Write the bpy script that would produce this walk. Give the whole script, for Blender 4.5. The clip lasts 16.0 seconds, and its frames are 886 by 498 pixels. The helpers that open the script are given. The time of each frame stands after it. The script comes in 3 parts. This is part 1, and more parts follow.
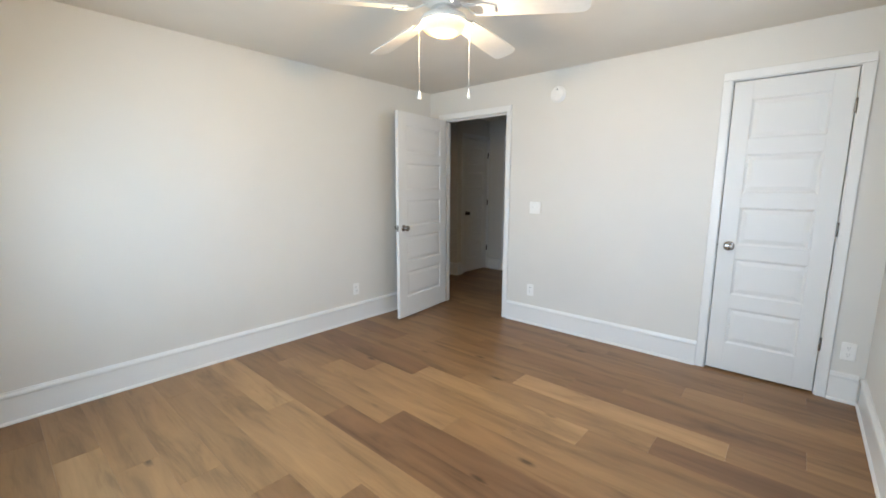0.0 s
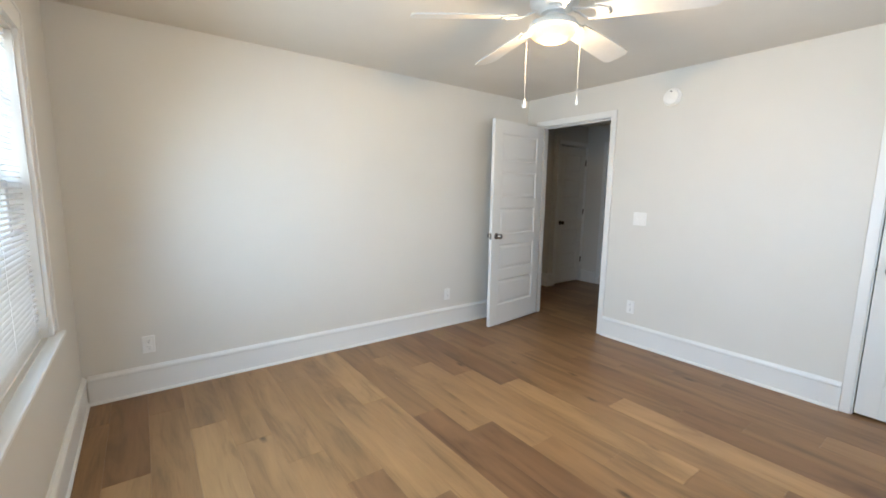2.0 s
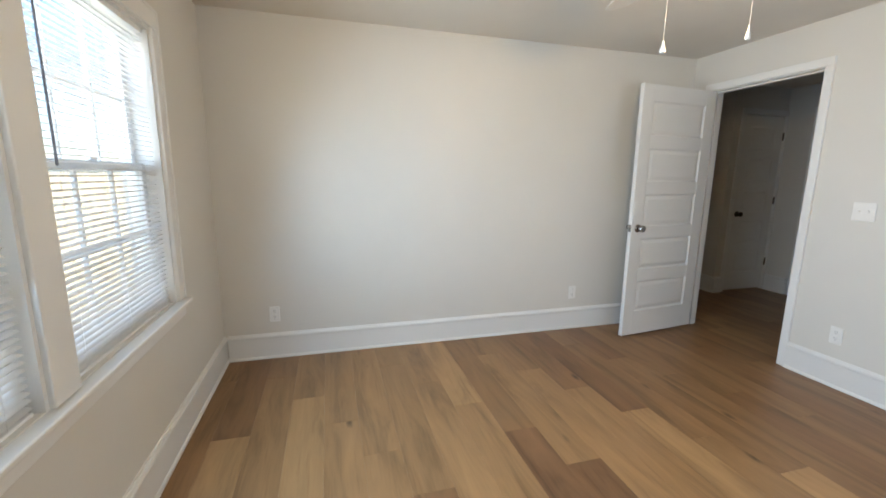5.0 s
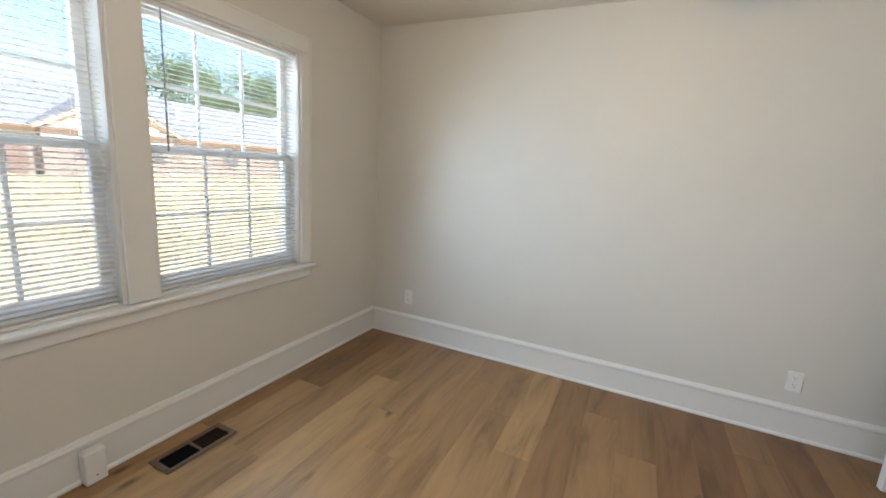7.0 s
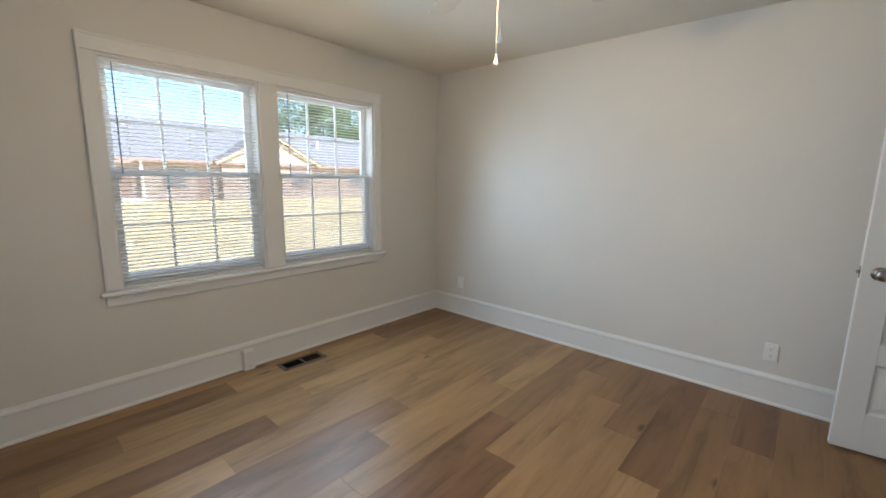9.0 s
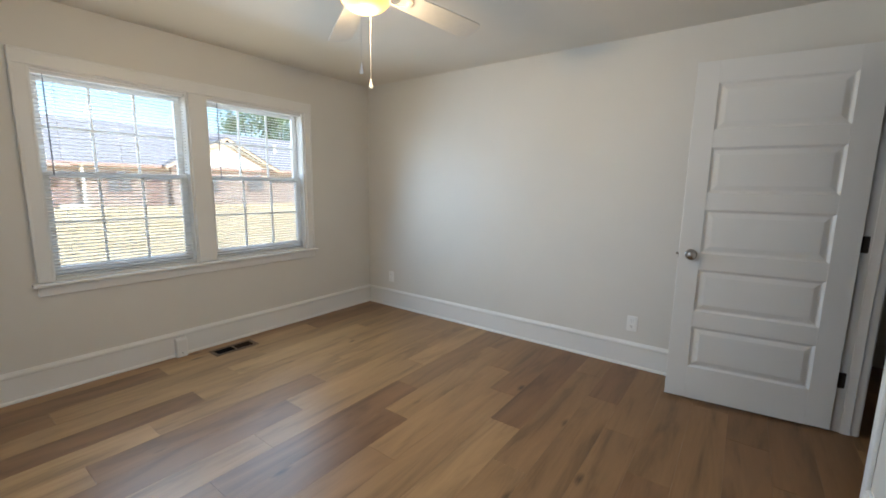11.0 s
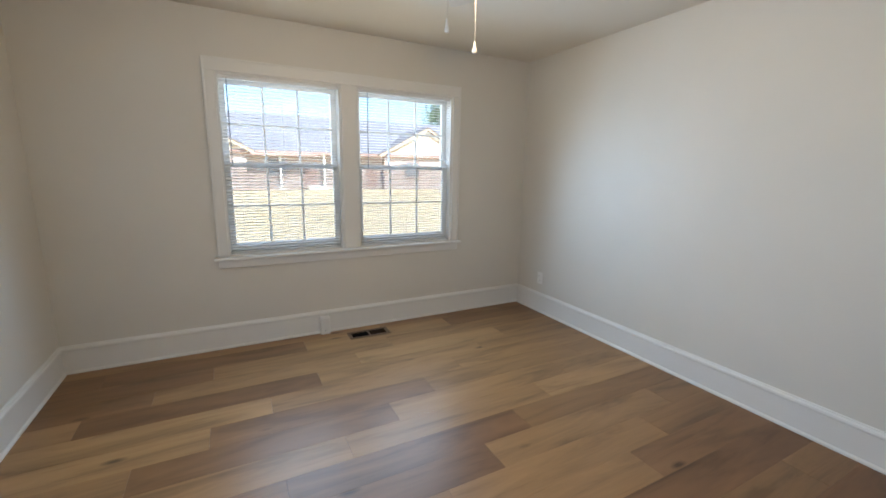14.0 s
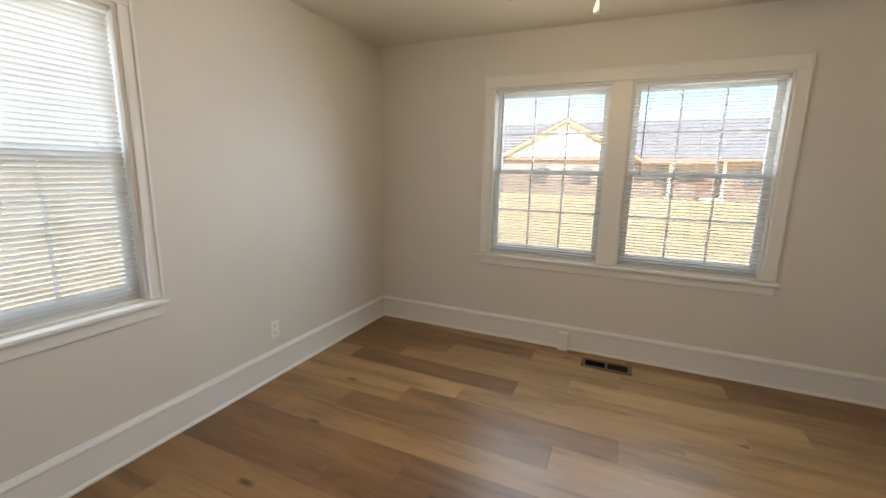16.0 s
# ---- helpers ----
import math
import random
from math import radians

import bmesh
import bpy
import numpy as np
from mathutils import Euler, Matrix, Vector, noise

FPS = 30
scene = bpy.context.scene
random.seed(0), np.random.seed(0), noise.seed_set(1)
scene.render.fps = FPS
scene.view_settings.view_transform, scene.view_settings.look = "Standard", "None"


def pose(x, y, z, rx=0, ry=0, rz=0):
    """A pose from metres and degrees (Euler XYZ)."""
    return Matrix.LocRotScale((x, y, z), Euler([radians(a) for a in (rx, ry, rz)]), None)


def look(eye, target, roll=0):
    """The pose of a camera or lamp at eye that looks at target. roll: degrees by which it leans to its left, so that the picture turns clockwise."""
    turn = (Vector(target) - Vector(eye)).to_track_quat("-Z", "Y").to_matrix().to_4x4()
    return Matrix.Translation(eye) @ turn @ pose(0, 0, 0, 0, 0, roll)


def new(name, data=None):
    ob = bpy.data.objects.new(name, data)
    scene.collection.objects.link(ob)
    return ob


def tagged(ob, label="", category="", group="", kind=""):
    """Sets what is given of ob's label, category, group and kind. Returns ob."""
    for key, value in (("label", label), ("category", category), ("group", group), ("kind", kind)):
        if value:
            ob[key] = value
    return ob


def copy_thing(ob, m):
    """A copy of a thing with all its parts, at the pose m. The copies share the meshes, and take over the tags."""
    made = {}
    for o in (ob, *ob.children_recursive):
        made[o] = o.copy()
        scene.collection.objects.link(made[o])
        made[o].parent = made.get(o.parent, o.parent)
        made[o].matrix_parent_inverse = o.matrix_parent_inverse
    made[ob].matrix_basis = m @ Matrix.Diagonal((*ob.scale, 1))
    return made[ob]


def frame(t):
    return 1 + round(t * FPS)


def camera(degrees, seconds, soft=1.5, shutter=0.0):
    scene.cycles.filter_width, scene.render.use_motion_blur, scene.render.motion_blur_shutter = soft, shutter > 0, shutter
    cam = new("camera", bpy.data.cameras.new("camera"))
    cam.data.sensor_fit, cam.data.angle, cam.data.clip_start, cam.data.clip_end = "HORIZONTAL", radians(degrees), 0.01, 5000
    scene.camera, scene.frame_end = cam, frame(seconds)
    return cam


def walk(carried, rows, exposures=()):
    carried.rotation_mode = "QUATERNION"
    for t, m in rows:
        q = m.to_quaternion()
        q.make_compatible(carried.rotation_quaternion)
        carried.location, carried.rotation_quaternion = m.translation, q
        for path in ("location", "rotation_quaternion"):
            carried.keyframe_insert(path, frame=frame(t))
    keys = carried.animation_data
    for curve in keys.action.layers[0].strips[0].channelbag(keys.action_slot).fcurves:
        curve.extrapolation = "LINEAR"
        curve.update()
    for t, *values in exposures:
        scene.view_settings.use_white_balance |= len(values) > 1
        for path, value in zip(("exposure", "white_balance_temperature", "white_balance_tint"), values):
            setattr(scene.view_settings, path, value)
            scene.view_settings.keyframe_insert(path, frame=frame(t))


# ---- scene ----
cam = camera(94.8, 16.0, 1.75)
SKY, SUN, W_SOUTH, W_EAST, W_OUT, BULB = 0.07, 5.0, 3.15, 1.9, 4.8, 5.6
EXPOSURES = [(0.0, 2.77, 5890, 11), (1.0, 2.86, 5850, 11), (2.5, 2.71, 5890, 11.1), (4.0, 2.6, 5950, 11.2), (7.0, 2.36, 6030, 11.6), (8.0, 2.05, 5980, 11.8), (10.5, 2.2, 5880, 10.6), (12.5, 2.16, 5840, 11.2), (13.5, 2.21, 5710, 11), (14.5, 2.21, 5780, 11.6), (15.0, 2.23, 5760, 11), (15.5, 2.23, 5880, 11.8), (16.0, 2.13, 6670, 13.5)]
PATH = [
    (0, (0.115, 0.128, 1.343), (-1.189, 1.613, 1.037), 0.2),
    (0.5, (0.095, 0.119, 1.326), (-1.273, 1.551, 1.042), 0.4),
    (1, (0.082, 0.104, 1.334), (-1.369, 1.453, 1.057), 0.6),
    (1.5, (0.073, 0.091, 1.351), (-1.454, 1.351, 1.072), 0.7),
    (2, (0.069, 0.089, 1.351), (-1.523, 1.269, 1.074), 0.9),
    (2.5, (0.064, 0.089, 1.356), (-1.576, 1.199, 1.071), 1.0),
    (3, (0.057, 0.085, 1.349), (-1.622, 1.133, 1.055), 1.2),
    (3.5, (0.058, 0.095, 1.34), (-1.649, 1.092, 1.037), 1.2),
    (4, (0.042, 0.131, 1.33), (-1.711, 1.034, 0.992), 0.8),
    (6.5, (-0.364, 1.348, 1.34), (-2.278, 0.884, 0.99), 3.2),
    (7, (-0.415, 1.627, 1.343), (-2.192, 0.79, 0.964), 3.7),
    (7.5, (-0.321, 1.881, 1.337), (-1.983, 0.833, 0.966), 1.9),
    (8, (-0.191, 2.111, 1.352), (-1.76, 0.922, 1.002), 1.5),
    (8.2, (-0.147, 2.195, 1.335), (-1.678, 0.954, 0.995), 1.7),
    (10.5, (0.056, 3.097, 1.341), (-1.403, 1.769, 1.014), 0.6),
    (11, (0.05, 3.118, 1.316), (-1.54, 1.944, 1.012), 0.9),
    (11.5, (0.044, 3.134, 1.313), (-1.637, 2.093, 1.017), 0.8),
    (12, (0.031, 3.155, 1.311), (-1.692, 2.182, 1.019), 0.8),
    (12.5, (0.006, 3.157, 1.308), (-1.693, 2.148, 1.002), 1.0),
    (13, (-0.086, 3.111, 1.316), (-1.662, 1.928, 0.977), 1.0),
    (13.5, (-0.309, 3.038, 1.324), (-1.617, 1.569, 0.963), 0.7),
    (14, (-0.527, 3.015, 1.347), (-1.438, 1.276, 0.963), 1.0),
    (14.5, (-0.775, 3.034, 1.33), (-1.209, 1.119, 0.947), 1.2),
    (15, (-1.009, 2.92, 1.355), (-0.951, 0.959, 0.965), 2.0),
    (15.5, (-1.21, 2.856, 1.353), (-0.72, 0.957, 0.962), 2.3),
    (16, (-1.482, 2.868, 1.354), (-0.688, 1.072, 0.974), 1.2),
]
walk(cam, [(t, look(eye, target, roll)) for t, eye, target, roll in PATH], EXPOSURES)

# ---- world, sun, lamps ----
world = bpy.data.worlds.new("world")
scene.world = world
world.use_nodes = True
wn = world.node_tree.nodes
sky = wn.new("ShaderNodeTexSky")
sky.sky_type, sky.sun_disc = "NISHITA", False
sky.sun_elevation, sky.sun_rotation = radians(48), radians(-25)
wn["Background"].inputs["Strength"].default_value = SKY
world.node_tree.links.new(sky.outputs[0], wn["Background"].inputs["Color"])

sun = new("sun", bpy.data.lights.new("sun", "SUN"))
sun.data.energy, sun.data.angle, sun.data.color = SUN, radians(0.5), (1.0, 0.95, 0.86)
sun.matrix_world = look((-7, 15, 18.5), (0, 0, 0))


def window_light(name, eye, target, w, h, watts, colour, spread=180):
    """An area lamp that stands in for daylight at one window."""
    lamp = new(name, bpy.data.lights.new(name, "AREA"))
    lamp.data.shape, lamp.data.size, lamp.data.size_y = "RECTANGLE", w, h
    lamp.data.energy, lamp.data.color, lamp.data.spread = watts, colour, radians(spread)
    lamp.matrix_world = look(eye, target)


DAY = (0.72, 0.85, 1.0)
SKYBLUE = (0.52, 0.77, 1.0)
LAWNLIGHT = (1.0, 0.86, 0.56)
# the sky shines down through the south windows, the sunlit lawn shines up
for n_, x_ in (("a", -0.915), ("b", -1.89)):
    window_light("sky_south_" + n_, (x_, -0.190, 1.34), (x_, 2.6, 0.50), 0.76, 0.68, W_SOUTH * 0.78, SKYBLUE, 155)
    window_light("lawn_south_" + n_, (x_, -0.185, 1.34), (x_, 3, 2.10), 0.76, 0.80, W_SOUTH * 0.22, LAWNLIGHT, 165)
window_light("daylight_east", (0.485, 2.17, 1.36), (-3, 2.17, 1.15), 0.78, 1.18, W_EAST, DAY)

# added lamps outside the glass, on top of the sky, brighten blinds and sashes
for n_, e_, t_, w_ in (("blind_fill_south_a", (-0.915, -0.95, 1.6), (-0.915, 0, 1.3), 1.0), ("blind_fill_south_b", (-1.89, -0.95, 1.6), (-1.89, 0, 1.3), 1.0), ("blind_fill_east", (1.15, 2.17, 1.6), (0, 2.17, 1.3), 1.7)):
    window_light(n_, e_, t_, 1.1, 1.5, W_OUT * w_, DAY)
bulb = new("fan_bulb", bpy.data.lights.new("fan_bulb", "POINT"))
bulb.data.energy, bulb.data.color, bulb.data.shadow_soft_size = BULB, (1.0, 0.70, 0.36), 0.045
bulb.location = (-1.270, 1.705, 2.064)

# ---- materials ----
def material(name):
    m = bpy.data.materials.new(name)
    m.use_nodes = True
    t = m.node_tree
    return m, t.nodes, t.links, t.nodes["Principled BSDF"]


def ramp(n, stops):
    r = n.new("ShaderNodeValToRGB")
    r.color_ramp.elements[0].position, r.color_ramp.elements[0].color = stops[0][0], (*stops[0][1], 1)
    r.color_ramp.elements[1].position, r.color_ramp.elements[1].color = stops[-1][0], (*stops[-1][1], 1)
    for p, c in stops[1:-1]:
        r.color_ramp.elements.new(p).color = (*c, 1)
    return r


def mapped(n, l, scale, coord="Object", shift=None):
    tc, mp = n.new("ShaderNodeTexCoord"), n.new("ShaderNodeMapping")
    mp.inputs["Scale"].default_value = scale
    l.new(tc.outputs[coord], mp.inputs["Vector"])
    if shift is not None:
        l.new(shift, mp.inputs["Location"])
    return mp.outputs[0]


def noise_tex(n, l, vec, scale, detail=4.0, rough=0.55):
    t = n.new("ShaderNodeTexNoise")
    t.inputs["Scale"].default_value, t.inputs["Detail"].default_value, t.inputs["Roughness"].default_value = scale, detail, rough
    if vec is not None:
        l.new(vec, t.inputs["Vector"])
    return t


def bump(n, l, height, p, strength, distance):
    b = n.new("ShaderNodeBump")
    b.inputs["Strength"].default_value, b.inputs["Distance"].default_value = strength, distance
    l.new(height, b.inputs["Height"])
    l.new(b.outputs[0], p.inputs["Normal"])


def paint(name, base, rough, vary=0.04, grain=260.0, relief=0.06, spec=0.5):
    """Rolled or brushed paint: faint cloudy tone and a fine orange-peel relief."""
    m, n, l, p = material(name)
    vec = mapped(n, l, (1, 1, 1))
    broad = noise_tex(n, l, vec, 1.7, 5)
    dark = tuple(c * (1 - vary) for c in base)
    light = tuple(min(1, c * (1 + vary)) for c in base)
    r = ramp(n, [(0.3, dark), (0.7, light)])
    l.new(broad.outputs["Fac"], r.inputs[0])
    l.new(r.outputs[0], p.inputs["Base Color"])
    fine = noise_tex(n, l, vec, grain, 2)
    bump(n, l, fine.outputs["Fac"], p, relief, 0.002)
    rr = n.new("ShaderNodeMapRange")
    rr.inputs["To Min"].default_value, rr.inputs["To Max"].default_value = rough - 0.05, rough + 0.05
    l.new(broad.outputs["Fac"], rr.inputs["Value"])
    l.new(rr.outputs[0], p.inputs["Roughness"])
    p.inputs["Specular IOR Level"].default_value = spec
    return m


def plain(name, base, rough, metal=0.0, vary=0.06, scale=30.0):
    m, n, l, p = material(name)
    t = noise_tex(n, l, mapped(n, l, (1, 1, 1)), scale)
    r = ramp(n, [(0.3, tuple(c * (1 - vary) for c in base)), (0.7, tuple(min(1, c * (1 + vary)) for c in base))])
    l.new(t.outputs["Fac"], r.inputs[0])
    l.new(r.outputs[0], p.inputs["Base Color"])
    p.inputs["Roughness"].default_value, p.inputs["Metallic"].default_value = rough, metal
    return m


WALL = paint("wall_paint", (0.655, 0.632, 0.580), 0.50, 0.02)
CEIL = paint("ceiling_paint", (0.71, 0.665, 0.59), 0.85, 0.03, 120.0, 0.15, 0.3)
TRIM = paint("trim_paint", (0.74, 0.735, 0.71), 0.34, 0.015, 90.0, 0.05)
DOOR = paint("door_paint", (0.70, 0.695, 0.67), 0.42, 0.02, 60.0, 0.08)
VINYL = plain("white_vinyl", (0.80, 0.81, 0.81), 0.35, 0, 0.02)
PLASTIC = plain("white_plastic", (0.80, 0.79, 0.76), 0.3, 0, 0.02)
SLOT = plain("slot_shadow", (0.05, 0.05, 0.05), 0.6)
NICKEL = plain("satin_nickel", (0.33, 0.31, 0.29), 0.17, 1.0)
BRONZE = plain("dark_bronze", (0.055, 0.045, 0.04), 0.45, 0.8)
FANWHITE = plain("fan_white", (0.60, 0.585, 0.55), 0.4, 0, 0.03)
REGISTER = plain("brown_register", (0.12, 0.07, 0.038), 0.55, 0.0, 0.15)
# near-black without gloss: the duct's shade as a colour
DUCT_SHADE = plain("duct_shade_black", (0.006, 0.005, 0.005), 1.0)
DUCT_SHADE.node_tree.nodes["Principled BSDF"].inputs["Specular IOR Level"].default_value = 0.05
DAMPER = plain("damper_brown", (0.022, 0.011, 0.006), 0.9)
DAMPER.node_tree.nodes["Principled BSDF"].inputs["Specular IOR Level"].default_value = 0.1
WAND = plain("clear_wand", (0.20, 0.22, 0.27), 0.25)
SUBFLOOR = plain("subfloor", (0.10, 0.07, 0.05), 0.9)


def slat_material():
    m, n, l, p = material("blind_slat")
    p.inputs["Base Color"].default_value = (0.84, 0.84, 0.82, 1)
    p.inputs["Roughness"].default_value = 0.65
    p.inputs["Specular IOR Level"].default_value = 0.15
    tr = n.new("ShaderNodeBsdfTranslucent")
    tr.inputs["Color"].default_value = (0.88, 0.88, 0.88, 1)
    mix = n.new("ShaderNodeMixShader")
    mix.inputs[0].default_value = 0.34
    l.new(p.outputs[0], mix.inputs[1])
    l.new(tr.outputs[0], mix.inputs[2])
    l.new(mix.outputs[0], n["Material Output"].inputs["Surface"])
    return m


SLAT = slat_material()


def glass_material():
    m, n, l, p = material("window_glass")
    tr, gl, mix = (n.new("ShaderNode" + k) for k in ("BsdfTransparent", "BsdfGlossy", "MixShader"))
    tr.inputs["Color"].default_value = (0.95, 0.97, 0.96, 1)
    gl.inputs["Roughness"].default_value = 0.02
    mix.inputs[0].default_value = 0.02
    l.new(tr.outputs[0], mix.inputs[1])
    l.new(gl.outputs[0], mix.inputs[2])
    l.new(mix.outputs[0], n["Material Output"].inputs["Surface"])
    return m


GLASS = glass_material()


def screen_material():
    m, n, l, p = material("insect_screen")
    tr, df, mix = (n.new("ShaderNode" + k) for k in ("BsdfTransparent", "BsdfDiffuse", "MixShader"))
    df.inputs["Color"].default_value = (0.36, 0.36, 0.39, 1)
    mix.inputs[0].default_value = 0.34
    l.new(tr.outputs[0], mix.inputs[1])
    l.new(df.outputs[0], mix.inputs[2])
    l.new(mix.outputs[0], n["Material Output"].inputs["Surface"])
    return m


SCREEN = screen_material()


def bowl_material():
    """Frosted glass bowl of the lit fan lamp."""
    m, n, l, p = material("frosted_bowl")
    p.inputs["Base Color"].default_value = (0.80, 0.66, 0.42, 1)
    p.inputs["Roughness"].default_value = 0.35
    p.inputs["Emission Color"].default_value = (1.0, 0.66, 0.30, 1)
    p.inputs["Emission Strength"].default_value = 0.05
    tr = n.new("ShaderNodeBsdfTranslucent")
    tr.inputs["Color"].default_value = (0.026, 0.0165, 0.0055, 1)
    mix = n.new("ShaderNodeAddShader")
    l.new(p.outputs[0], mix.inputs[0])
    l.new(tr.outputs[0], mix.inputs[1])
    l.new(mix.outputs[0], n["Material Output"].inputs["Surface"])
    return m


BOWLGLASS = bowl_material()


def plank_material(name, pale, mid, dark):
    """Printed oak plank: long streaked grain, soft cathedral bands, a few knots; each plank takes its own cut of the print."""
    m, n, l, p = material(name)
    info = n.new("ShaderNodeObjectInfo")
    comb = n.new("ShaderNodeCombineXYZ")
    for k, f in enumerate((37.0, 91.0, 13.0)):
        mul = n.new("ShaderNodeMath")
        mul.operation = "MULTIPLY"
        mul.inputs[1].default_value = f
        l.new(info.outputs["Random"], mul.inputs[0])
        l.new(mul.outputs[0], comb.inputs[k])
    vec = mapped(n, l, (0.9, 6.0, 1.0), shift=comb.outputs[0])
    band = noise_tex(n, l, vec, 1.5, 5, 0.6)
    band.inputs["Distortion"].default_value = 0.7
    fine_vec = mapped(n, l, (2.5, 60.0, 1.0), shift=comb.outputs[0])
    fine = noise_tex(n, l, fine_vec, 2.2, 4, 0.65)
    r = ramp(n, [(0.28, dark), (0.48, mid), (0.72, pale)])
    add = n.new("ShaderNodeMath")
    add.operation = "MULTIPLY_ADD"
    add.inputs[1].default_value = 0.18
    l.new(fine.outputs["Fac"], add.inputs[0])
    sub = n.new("ShaderNodeMath")
    sub.operation = "MULTIPLY_ADD"
    sub.inputs[1].default_value, sub.inputs[2].default_value = 0.95, -0.065
    l.new(band.outputs["Fac"], sub.inputs[0])
    l.new(sub.outputs[0], add.inputs[2])
    l.new(add.outputs[0], r.inputs[0])
    # knots
    kvec = mapped(n, l, (2.0, 5.5, 1.0), shift=comb.outputs[0])
    vor = n.new("ShaderNodeTexVoronoi")
    vor.inputs["Scale"].default_value = 0.9
    l.new(kvec, vor.inputs["Vector"])
    wob = noise_tex(n, l, fine_vec, 3.0, 3)
    wsum = n.new("ShaderNodeMath")
    wsum.operation = "MULTIPLY_ADD"
    wsum.inputs[1].default_value = 0.10
    l.new(wob.outputs["Fac"], wsum.inputs[0])
    l.new(vor.outputs["Distance"], wsum.inputs[2])
    kr = ramp(n, [(0.08, (0.9, 0.9, 0.9)), (0.16, (0, 0, 0))])
    l.new(wsum.outputs[0], kr.inputs[0])
    knot = n.new("ShaderNodeMix")
    knot.data_type = "RGBA"
    l.new(kr.outputs[0], knot.inputs["Factor"])
    l.new(r.outputs[0], knot.inputs["A"])
    knot.inputs["B"].default_value = tuple(c * 0.4 for c in dark) + (1,)
    # dark open-grain streaks
    svec = mapped(n, l, (0.8, 20.0, 1.0), shift=comb.outputs[0])
    streak = noise_tex(n, l, svec, 1.6, 3, 0.7)
    sr = ramp(n, [(0.58, (1, 1, 1)), (0.80, (0.72, 0.66, 0.60))])
    l.new(streak.outputs["Fac"], sr.inputs[0])
    grain = n.new("ShaderNodeMix")
    grain.data_type, grain.blend_type = "RGBA", "MULTIPLY"
    grain.inputs["Factor"].default_value = 1.0
    l.new(knot.outputs["Result"], grain.inputs["A"])
    l.new(sr.outputs[0], grain.inputs["B"])
    # tone of the plank
    hsv = n.new("ShaderNodeHueSaturation")
    tone = n.new("ShaderNodeMapRange")
    tone.inputs["To Min"].default_value, tone.inputs["To Max"].default_value = 0.95, 1.05
    l.new(info.outputs["Random"], tone.inputs["Value"])
    l.new(tone.outputs[0], hsv.inputs["Value"])
    l.new(grain.outputs["Result"], hsv.inputs["Color"])
    l.new(hsv.outputs[0], p.inputs["Base Color"])
    rr = n.new("ShaderNodeMapRange")
    rr.inputs["To Min"].default_value, rr.inputs["To Max"].default_value = 0.30, 0.44
    l.new(fine.outputs["Fac"], rr.inputs["Value"])
    l.new(rr.outputs[0], p.inputs["Roughness"])
    p.inputs["Specular IOR Level"].default_value = 0.36
    bump(n, l, fine.outputs["Fac"], p, 0.10, 0.001)
    return m


# five tones of the same oak print, palest first
OAK = []
for tone_, mid_ in (("pale", (0.334, 0.196, 0.086)), ("light", (0.282, 0.161, 0.070)), ("mid", (0.238, 0.132, 0.057)), ("brown", (0.207, 0.110, 0.048)), ("dark", (0.178, 0.092, 0.041))):
    OAK.append(plank_material("oak_plank_" + tone_, tuple(c * 1.27 for c in mid_), mid_, tuple(c * 0.58 for c in mid_)))


def grass_material():
    m, n, l, p = material("dry_lawn")
    vec = mapped(n, l, (1, 1, 1))
    a, b = noise_tex(n, l, vec, 0.35, 6), noise_tex(n, l, vec, 22.0, 4)
    mul = n.new("ShaderNodeMath")
    mul.operation = "MULTIPLY_ADD"
    mul.inputs[1].default_value = 0.5
    half = n.new("ShaderNodeMath")
    half.operation = "MULTIPLY"
    half.inputs[1].default_value = 0.5
    l.new(b.outputs["Fac"], half.inputs[0])
    l.new(a.outputs["Fac"], mul.inputs[0])
    l.new(half.outputs[0], mul.inputs[2])
    r = ramp(n, [(0.36, (0.40, 0.31, 0.16)), (0.5, (0.54, 0.435, 0.255)), (0.66, (0.60, 0.50, 0.32))])
    l.new(mul.outputs[0], r.inputs[0])
    l.new(r.outputs[0], p.inputs["Base Color"])
    p.inputs["Roughness"].default_value = 0.95
    bump(n, l, b.outputs["Fac"], p, 0.5, 0.03)
    return m


LAWN = grass_material()


def brick_material():
    m, n, l, p = material("red_brick")
    b = n.new("ShaderNodeTexBrick")
    vec = mapped(n, l, (1, 1, 1))
    rot = n.new("ShaderNodeVectorRotate")
    rot.rotation_type = "X_AXIS"
    rot.inputs["Angle"].default_value = radians(90)
    l.new(vec, rot.inputs["Vector"])
    l.new(rot.outputs[0], b.inputs["Vector"])
    b.inputs["Scale"].default_value = 1.0
    b.inputs["Brick Width"].default_value, b.inputs["Row Height"].default_value, b.inputs["Mortar Size"].default_value = 0.21, 0.075, 0.01
    b.inputs["Color1"].default_value, b.inputs["Color2"].default_value = (0.26, 0.185, 0.155, 1), (0.33, 0.245, 0.21, 1)
    b.inputs["Mortar"].default_value = (0.38, 0.35, 0.33, 1)
    l.new(b.outputs["Color"], p.inputs["Base Color"])
    p.inputs["Roughness"].default_value = 0.9
    return m


BRICK = brick_material()
SHINGLE = plain("grey_shingle", (0.105, 0.108, 0.13), 0.9, 0, 0.2, 3.0)
SIDING = plain("white_siding", (0.78, 0.77, 0.74), 0.6, 0, 0.03, 4.0)
FASCIA = plain("tan_fascia", (0.40, 0.305, 0.21), 0.6, 0, 0.06, 4.0)
BROWN = plain("brown_gutter", (0.23, 0.145, 0.12), 0.6, 0, 0.06, 4.0)
HOUSEGLASS = plain("dark_pane", (0.13, 0.14, 0.16), 0.25)
